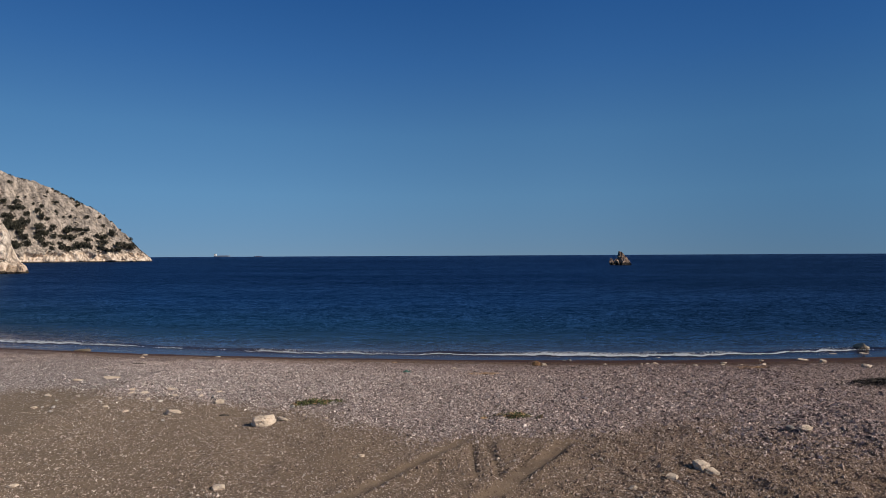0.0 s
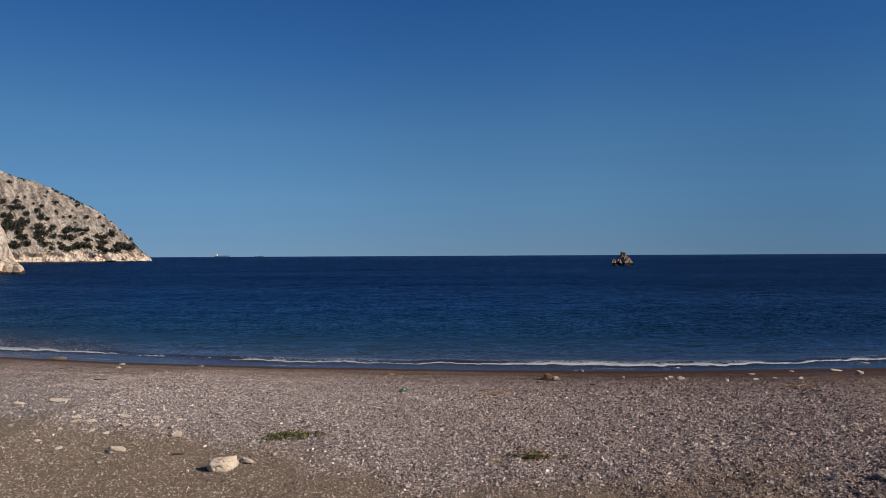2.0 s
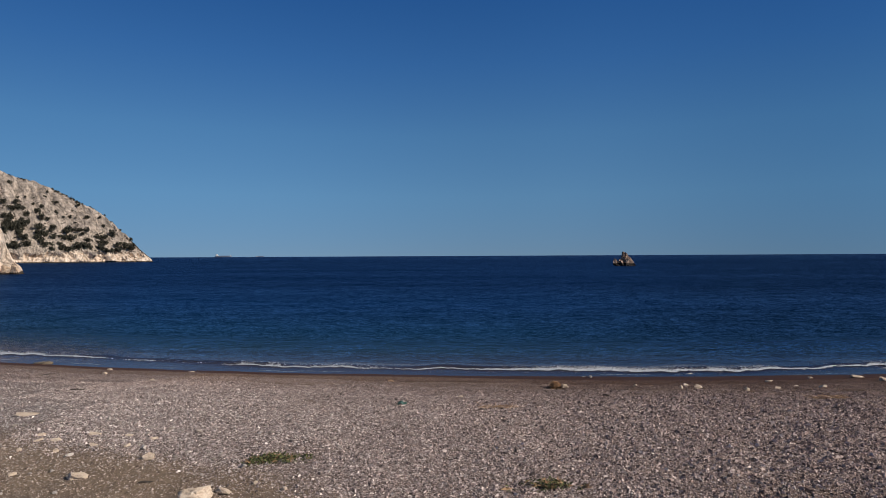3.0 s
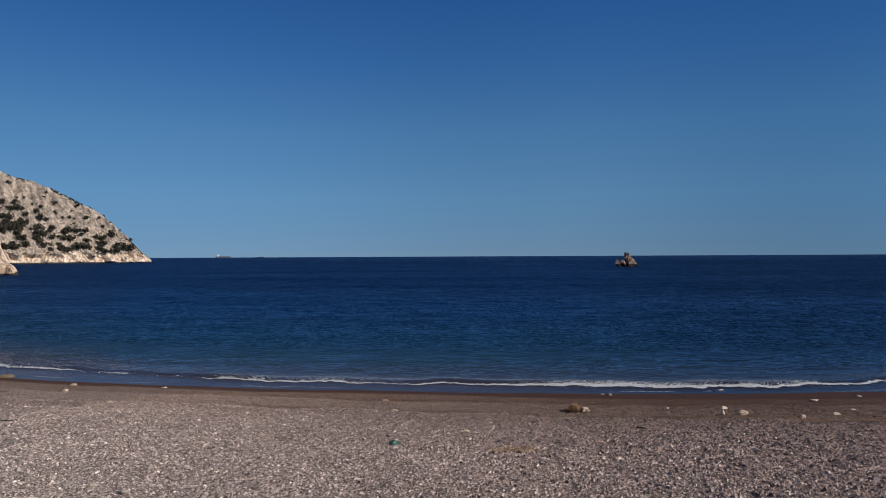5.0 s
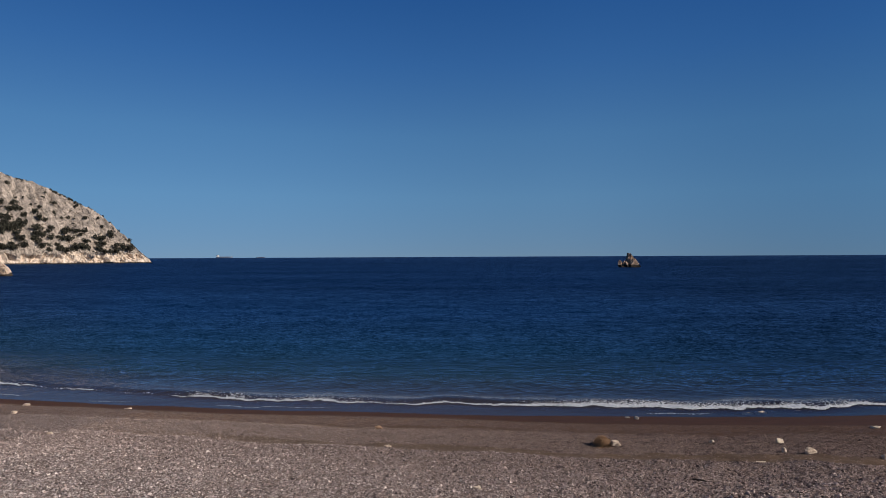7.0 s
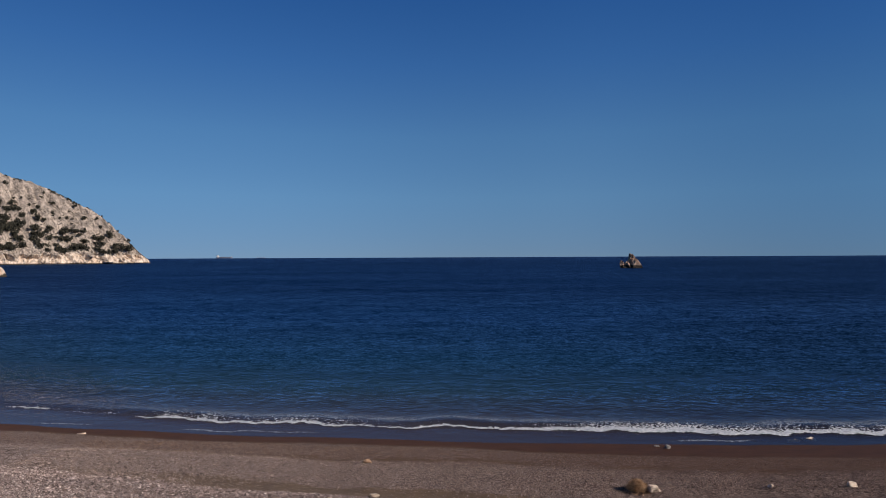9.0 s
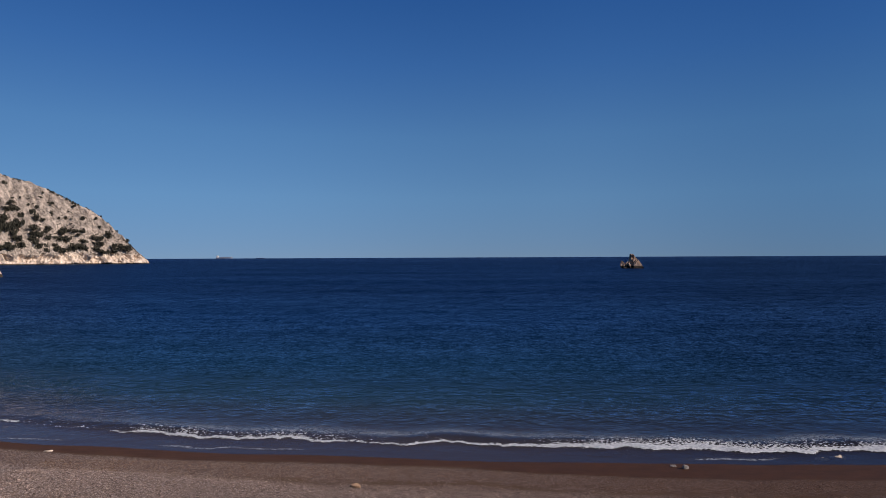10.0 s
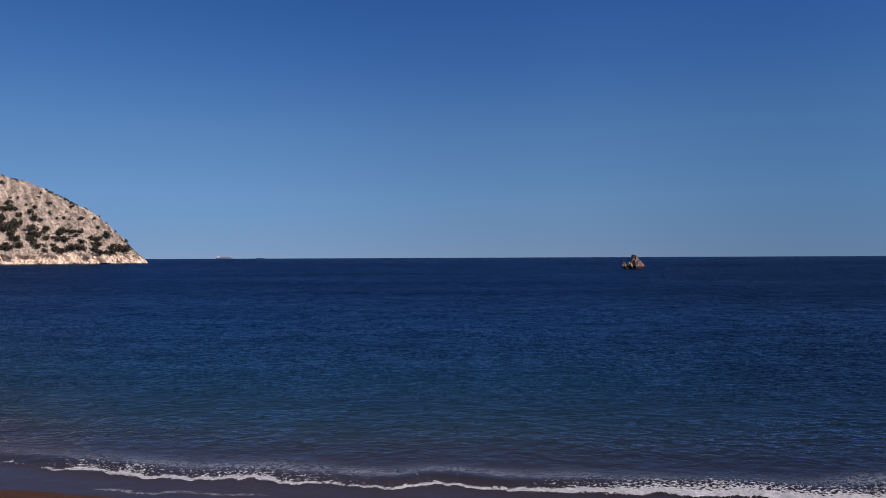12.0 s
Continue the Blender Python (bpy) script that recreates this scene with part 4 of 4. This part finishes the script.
for _ in range(70):
    s = rb.uniform(12, 110)
    z = rb.uniform(8, 0.8 * float(np.interp(s, *RIDGE)))
    r = rb.uniform(0.5, 1.0)
    spots.append((*on_face(s, z), r, r))
for k, (x, y, z, r, h) in enumerate(spots):
    m = Matrix.Translation((x - INWARD[0] * 2.0, y - INWARD[1] * 2.0, z - 0.42 * h)) @ pose(0, 0, 0, 0, 0, rb.uniform(0, 360)) @ Matrix.Diagonal((r, r, h, 1))
    if k < 4:
        shrubs[k].matrix_basis = m
    else:
        c = copy_thing(shrubs[k % 4], Matrix.Identity(4))
        c.matrix_basis = m


# ---- islet ----
def build_islet():
    # centre, half sizes, how far it tapers upward
    lumps = [((0.0, 0.2, 0.0), (4.5, 2.6, 0.75), 0.2), ((0.55, 0.1, 1.2), (3.0, 2.2, 3.1), 0.62), ((1.9, -0.9, 0.9), (2.2, 1.5, 2.1), 0.6), ((3.3, -0.5, 0.4), (1.2, 1.2, 1.3), 0.5),
             ((-3.1, -0.4, 0.9), (0.85, 0.9, 1.75), 0.35), ((-1.6, 0.1, 0.9), (1.2, 1.2, 1.75), 0.4), ((-2.3, -0.5, 0.5), (1.6, 1.0, 1.3), 0.3), ((-0.1, 0, 3.4), (0.78, 0.8, 1.55), 0.12), ((0.95, 0.2, 3.3), (0.8, 0.8, 1.55), 0.15), ((-0.9, -0.5, 1.2), (1.5, 1.2, 1.9), 0.5), ((1.2, -0.8, 2.2), (1.0, 0.9, 1.6), 0.5)]
    bm = bmesh.new()
    for k, (c, r, taper) in enumerate(lumps):
        me = rock_mesh("lump", (2 * r[0] * 1.2, 2 * r[1] * 1.2, 2 * r[2] * 1.15), 200 + k, 9, 4)
        for v in me.vertices:
            f = 1 - taper * max(0.0, min(1.0, 0.5 + v.co.z / (2 * r[2])))
            v.co.x, v.co.y = v.co.x * f, v.co.y * f
        me.transform(pose(*c))
        bm.from_mesh(me)
        bpy.data.meshes.remove(me)
    me = bpy.data.meshes.new("islet")
    bm.to_mesh(me)
    bm.free()
    me.attributes.new("band", "FLOAT", "POINT").data.foreach_set("value", np.full(len(me.vertices), 0.75, np.float32))
    me.materials.append(CLIFF_ISLET)
    ob = new("islet", me)
    ob.location = (65.4, 220, 0.15)
    return tagged(ob, "small jagged brown rock islet in the sea", "islet", kind="structure")


CLIFF_ISLET = limestone("brown_islet_rock", (0.62, 0.46, 0.35), (0.06, 0.04, 0.03), (0.33, 0.22, 0.155), 2.2, 1.0)
build_islet()


# ---- ships on the horizon ----
def paint(name, col, rough=0.5):
    m, nt = mat(name)
    n = noise_(nt, place(nt), 0.3, 4)
    c = mixc(nt, 0.3, col, ramp(nt, n, (0.3, tuple(v * 0.6 for v in col)), (0.7, col)))
    finish(nt, node(nt, "BsdfPrincipled", None, Base_Color=c, Roughness=rough))
    return m


# hull grey is lightened and blued: distance haze mixed into the paint
HULL, WHITE, DECK = paint("hazed_grey_hull", (0.16, 0.2, 0.27)), paint("white_paint", (0.8, 0.8, 0.78)), paint("rust_deck", (0.2, 0.1, 0.08))


def box(bm, x0, x1, y0, y1, z0, z1):
    r = bmesh.ops.create_cube(bm, size=1.0)
    bmesh.ops.transform(bm, matrix=Matrix.Translation(((x0 + x1) / 2, (y0 + y1) / 2, (z0 + z1) / 2)) @ Matrix.Diagonal((x1 - x0, y1 - y0, z1 - z0, 1)), verts=r["verts"])


def mesh_of(name, build):
    bm = bmesh.new()
    build(bm)
    me = bpy.data.meshes.new(name)
    bm.to_mesh(me)
    bm.free()
    return me


def hull_mesh(length, beam, deck):
    def build(bm):
        rings = []
        for t in np.linspace(0, 1, 15):
            half = beam / 2 * (1 - max(0, (t - 0.82) / 0.18) ** 2) * (0.85 + 0.15 * min(1, t / 0.08))
            sheer = deck + (2.0 * max(0, (t - 0.8) / 0.2) ** 2)
            x = (t - 0.5) * length
            half = max(half, 0.15)
            rings.append([bm.verts.new((x, y, z)) for y, z in ((-half, sheer), (-half * 0.92, -3), (half * 0.92, -3), (half, sheer))])
        for a, b in zip(rings, rings[1:]):
            for k in range(4):
                bm.faces.new((a[k], a[(k + 1) % 4], b[(k + 1) % 4], b[k]))
        bm.faces.new(rings[0][::-1])
        bm.faces.new(rings[-1])
    return mesh_of("hull", build)


def ship(x, y, length, deck, house, label, turn):
    top = new("cargo_ship")
    part("hull", hull_mesh(length, length * 0.16, deck), HULL, top)
    a = -length / 2
    part("superstructure", mesh_of("superstructure", lambda bm: [box(bm, a + 4, a + 4 + length * 0.13, -8, 8, deck, deck + house * 0.7), box(bm, a + 6, a + 2 + length * 0.13, -9, 9, deck + house * 0.7, deck + house)]), WHITE, top, "white superstructure")
    part("funnel", mesh_of("funnel", lambda bm: box(bm, a + 2, a + 5, -2, 2, deck, deck + house * 1.05)), DECK, top)
    part("hatches", mesh_of("hatches", lambda bm: [box(bm, a + length * (0.2 + 0.15 * k), a + length * (0.31 + 0.15 * k), -7, 7, deck, deck + 1.5) for k in range(5)]), DECK, top)
    part("mast", mesh_of("mast", lambda bm: box(bm, length * 0.42, length * 0.43, -0.5, 0.5, deck, deck + house * 0.7)), WHITE, top)
    top.matrix_world = pose(x, y, 0, 0, 0, turn)
    return tagged(top, label, "ship")


ship(-1703, 4500, 120, 8.5, 14, "distant grey cargo ship with white superstructure", 8)
ship(-1487, 4700, 70, 3.0, 3.0, "small faint cargo ship on the horizon", 4)


# ---- plants and flotsam ----
WEED = foliage_material("weed_leaves", (0.025, 0.032, 0.012), (0.19, 0.2, 0.07))
STRAW = foliage_material("dry_straw", (0.26, 0.145, 0.075), (0.58, 0.38, 0.21))
WRACK = foliage_material("dark_wrack", (0.02, 0.016, 0.012), (0.09, 0.065, 0.045))


def weed(x, y, w, d, n, seed, label):
    rng = np.random.default_rng(seed)
    top = new("weed")
    c = rng.normal(size=(26, 2)) * np.array([w, d]) * 0.3
    p = c[rng.integers(0, 26, n)] + rng.normal(size=(n, 2)) * 0.05
    z = land(p[:, 0] + x, p[:, 1] + y) - land_at(x, y) + rng.random(n) ** 1.5 * 0.045
    V, F = leaf_soup(np.c_[p, z], 0.017, rng, 1.3, 0.3)
    part("foliage", soup_mesh("weed_leaves", V, F, False), WEED, top)
    q = np.c_[c, land(c[:, 0] + x, c[:, 1] + y) - land_at(x, y) + 0.02]
    V, F = leaf_soup(np.repeat(q, 3, 0), 0.03, rng, 2.0, 0.6)
    part("stalk", soup_mesh("weed_stems", V, F, False), STRAW, top)["kind"] = "stuff"
    top.location = (x, y, land_at(x, y))
    return tagged(top, label, "plant", "weeds on the shingle")


weed(-2.28, 10.3, 0.74, 0.24, 1050, 41, "low green weed patch creeping over shingle")
weed(1.05, 9.45, 0.75, 0.3, 380, 42, "sparse dark green weed patch on shingle")


def strands(name, x, y, w, d, h, n, length, width, material, seed, label, category):
    """A tangle of thin dry strands lying in a heap."""
    rng = np.random.default_rng(seed)
    p = rng.normal(size=(n, 2)) * 0.38
    r2 = np.minimum((p ** 2).sum(1), 1)
    px, py = p[:, 0] * w, p[:, 1] * d
    z = land(px + x, py + y) - land_at(x, y) + h * np.sqrt(1 - r2) * rng.random(n) ** 0.6 + 0.01
    a = rng.normal(size=(n, 3)) * np.array([1, 1, 0.35])
    a /= np.linalg.norm(a, axis=1)[:, None]
    b = np.cross(a, rng.normal(size=(n, 3)))
    b /= np.linalg.norm(b, axis=1)[:, None]
    c = np.stack([px, py, z], -1)
    bend = rng.normal(size=(n, 3)) * length * 0.3
    L = length * (0.5 + rng.random((n, 1)))
    V = np.stack([c - a * L, c - a * L + b * width, c + bend * 0.5 + b * width, c + bend * 0.5, c + a * L + b * width, c + a * L], 1)
    V[..., 2] = np.maximum(V[..., 2], -0.01)
    i = 6 * np.arange(n)[:, None]
    F = np.concatenate([i + np.array([[0, 1, 2, 3]]), i + np.array([[3, 2, 4, 5]])])
    top = part(name, soup_mesh(name, V.reshape(-1, 3), F, False), material)
    top.location = (x, y, land_at(x, y))
    return tagged(top, label, category)


strands("dry_clump", 2.88, 18.6, 0.16, 0.15, 0.15, 2400, 0.04, 0.005, STRAW, 51, "straw-coloured dry clump of washed-up seagrass", "seagrass")
strands("wrack", 9.05, 11.65, 1.15, 0.42, 0.07, 1500, 0.055, 0.012, WRACK, 52, "dark brown heap of washed-up seaweed", "seaweed")
strands("straw_wisp", 0.85, 13.35, 0.5, 0.2, 0.03, 60, 0.1, 0.006, STRAW, 53, "thin wisp of dry straw on shingle", "straw")["kind"] = "stuff"
strands("straw_wisp", 7.3, 14.1, 0.6, 0.2, 0.03, 60, 0.12, 0.006, STRAW, 54, "thin wisp of dry straw on shingle", "straw")["kind"] = "stuff"


def plastic_scrap():
    m, nt = mat("green_plastic")
    col = ramp(nt, noise_(nt, place(nt), 30.0, 3), (0.3, (0.03, 0.09, 0.075)), (0.7, (0.07, 0.17, 0.14)))
    finish(nt, node(nt, "BsdfPrincipled", None, Base_Color=col, Roughness=0.4))
    g = np.linspace(-1, 1, 14)
    X, Y = np.meshgrid(g, g)
    Z = 0.05 + 0.035 * fbm(X * 2.2, Y * 2.2, 3, 111) - 0.03 * (X * X + Y * Y)
    ob = part("plastic_scrap", grid_mesh("plastic_scrap", X * 0.075 + 0.012 * fbm(X * 3, Y * 3, 2, 5), Y * 0.06, Z * 0.8), m)
    sol = ob.modifiers.new("thickness", "SOLIDIFY")
    sol.thickness = 0.006
    ob.location = (-0.89, 13.72, land_at(-0.89, 13.72))
    return tagged(ob, "crumpled green plastic scrap on shingle", "litter")


plastic_scrap()


def stick(x, y, length, turn, seed):
    rng = random.Random(seed)

    def build(bm):
        rings = []
        for k in range(7):
            t = k / 6
            r = 0.014 * (1 - 0.5 * t)
            c = Vector(((t - 0.5) * length, 0.03 * math.sin(3 * t + seed), 0.015 + 0.01 * math.sin(5 * t)))
            rings.append([bm.verts.new(c + Vector((0, r * math.cos(a), r * math.sin(a)))) for a in (0, 1.05, 2.1, 3.14, 4.19, 5.24)])
        for a, b in zip(rings, rings[1:]):
            for k in range(6):
                bm.faces.new((a[k], a[(k + 1) % 6], b[(k + 1) % 6], b[k]))
        bm.faces.new(rings[0][::-1])
        bm.faces.new(rings[-1])
    ob = part("driftwood_stick", mesh_of("driftwood_stick", build), WRACK)
    ob.matrix_world = pose(x, y, land_at(x, y), 0, 0, turn)
    return tagged(ob, "dark driftwood stick lying on shingle", "driftwood", "sticks on the beach")


for x, y, l, a in ((-7.9, 15.2, 0.3, 20), (-12.6, 21.2, 0.4, 60), (3.4, 15.2, 0.3, -15), (4.3, 14.0, 0.25, 40), (-3.6, 9.6, 0.15, 10), (6.9, 16.2, 0.5, 8)):
    stick(x, y, l, a, int(abs(x * 10)))


# ---- shingle ----
PEBBLE_JOINED = stone_material("shingle_stones", pebble_tint)
PEBBLE_LOW = stone_material("fine_shingle_stones", lambda nt, r: ramp(nt, r, (0.0, (0.08, 0.055, 0.045)), (0.35, (0.25, 0.18, 0.15)), (0.65, (0.43, 0.33, 0.28)), (0.88, (0.6, 0.5, 0.445)), (1.0, (0.82, 0.71, 0.62))))
GRAVEL = stone_material("brown_gravel", lambda nt, r: ramp(nt, r, (0.0, (0.075, 0.04, 0.022)), (0.4, (0.19, 0.11, 0.064)), (0.75, (0.31, 0.19, 0.115)), (0.93, (0.42, 0.285, 0.19)), (1.0, (0.62, 0.49, 0.37))))
GRIT = stone_material("brown_grit", grit_tint)
PEBBLE_SINGLE = stone_material("pebble_stone", lambda nt, r: ramp(nt, r, (0.0, (0.3, 0.245, 0.2)), (0.5, (0.42, 0.36, 0.315)), (1.0, (0.58, 0.52, 0.46))), per="object")


def build_shingle():
    rng = np.random.default_rng(77)
    zones = ((160000, -6.5, 7.5, 5.6, 14), (150000, -8.5, 9, 14, 22.5), (44000, -16, -6.5, 8.5, 24.5), (33000, 7.5, 16, 7.5, 22), (6000, -9, 9, -5, 5.6))
    x = np.concatenate([rng.uniform(a, b, n) for n, a, b, c, d in zones])
    y = np.concatenate([rng.uniform(c, d, n) for n, a, b, c, d in zones])
    g = gravel_at(x, y)
    pick = rng.random(len(x))
    u = y - shore(x)
    v = u + 22.75
    outer = v + 0.15 * vnoise(x * 0.8, y * 0.8, 64) > sand_line(x)
    clean = (v < wet_line(x) - 0.1 + 0.15 * vnoise(x * 0.7, y * 0.7, 63)) & (np.maximum(in_rut(x, y), bare_at(x, y)) < 0.2 + 0.75 * pick)
    stone = pick < g ** 0.8
    sandy = (g < 0.3 + 0.05 * vnoise(x * 3, y * 3, 65)) | (brown_at(x, y) > 0.3 + 0.5 * rng.random(len(x)))
    low = v + 0.2 * vnoise(x * 0.9, y * 0.9, 66) > strip(x) + 0.1
    for name, keep, size, material, label in (("shingle", stone & ~low & ~sandy, 1.0, PEBBLE_JOINED, "loose grey and brown shingle"),
                                              ("fine_shingle", stone & low & ~outer, 0.9, PEBBLE_LOW, "fine brownish shingle below the bare strip"),
                                              ("gravel", stone & outer & clean, 0.75, GRAVEL, "fine brown gravel above the wet sand"),
                                              ("grit", ((pick > 1 - 0.75 * (1 - g)) | (stone & sandy)) & clean & ~outer, 0.92, GRIT, "brown sandy grit and small chips")):
        px, py = x[keep], y[keep]
        r = 0.0059 + 0.0065 * rng.random(len(px)) ** 2 + 0.012 * rng.random(len(px)) ** 12
        r = r * size * (0.96 + 0.3 * smooth(-3, 4, px) * (1 - smooth(13, 16, py)))
        V, F = chips(np.stack([px, py, land(px, py) + 0.15 * r], -1), r, 78, name == "shingle")
        part(name, soup_mesh(name, V, F, False), material, ground, label)["kind"] = "stuff"
    meshes = []
    for k in range(5):
        me = rock_mesh("pebble", (1, 0.75, 0.42), 300 + k, 6, 1)
        me.materials.append(PEBBLE_SINGLE)
        meshes.append(me)
    n = 0
    while n < 290:
        px, py = rng.uniform(-7, 7), rng.uniform(6, 18)
        s = 0.035 + 0.04 * rng.random() ** 2
        if n % 3 == 0:  # larger flat stones lie together at the edge of the sand
            px, py = rng.normal(-4.9, 1.6), rng.normal(11.2, 0.9)
            s = 0.06 + 0.09 * rng.random() ** 2
        ob = new("pebble", meshes[n % 5])
        ob.parent = ground
        ob.matrix_basis = pose(px, py, land_at(px, py) + 0.12 * s, rng.uniform(-20, 20), rng.uniform(-20, 20), rng.uniform(0, 360)) @ Matrix.Diagonal((s, s, s, 1))
        n += 1


build_shingle()
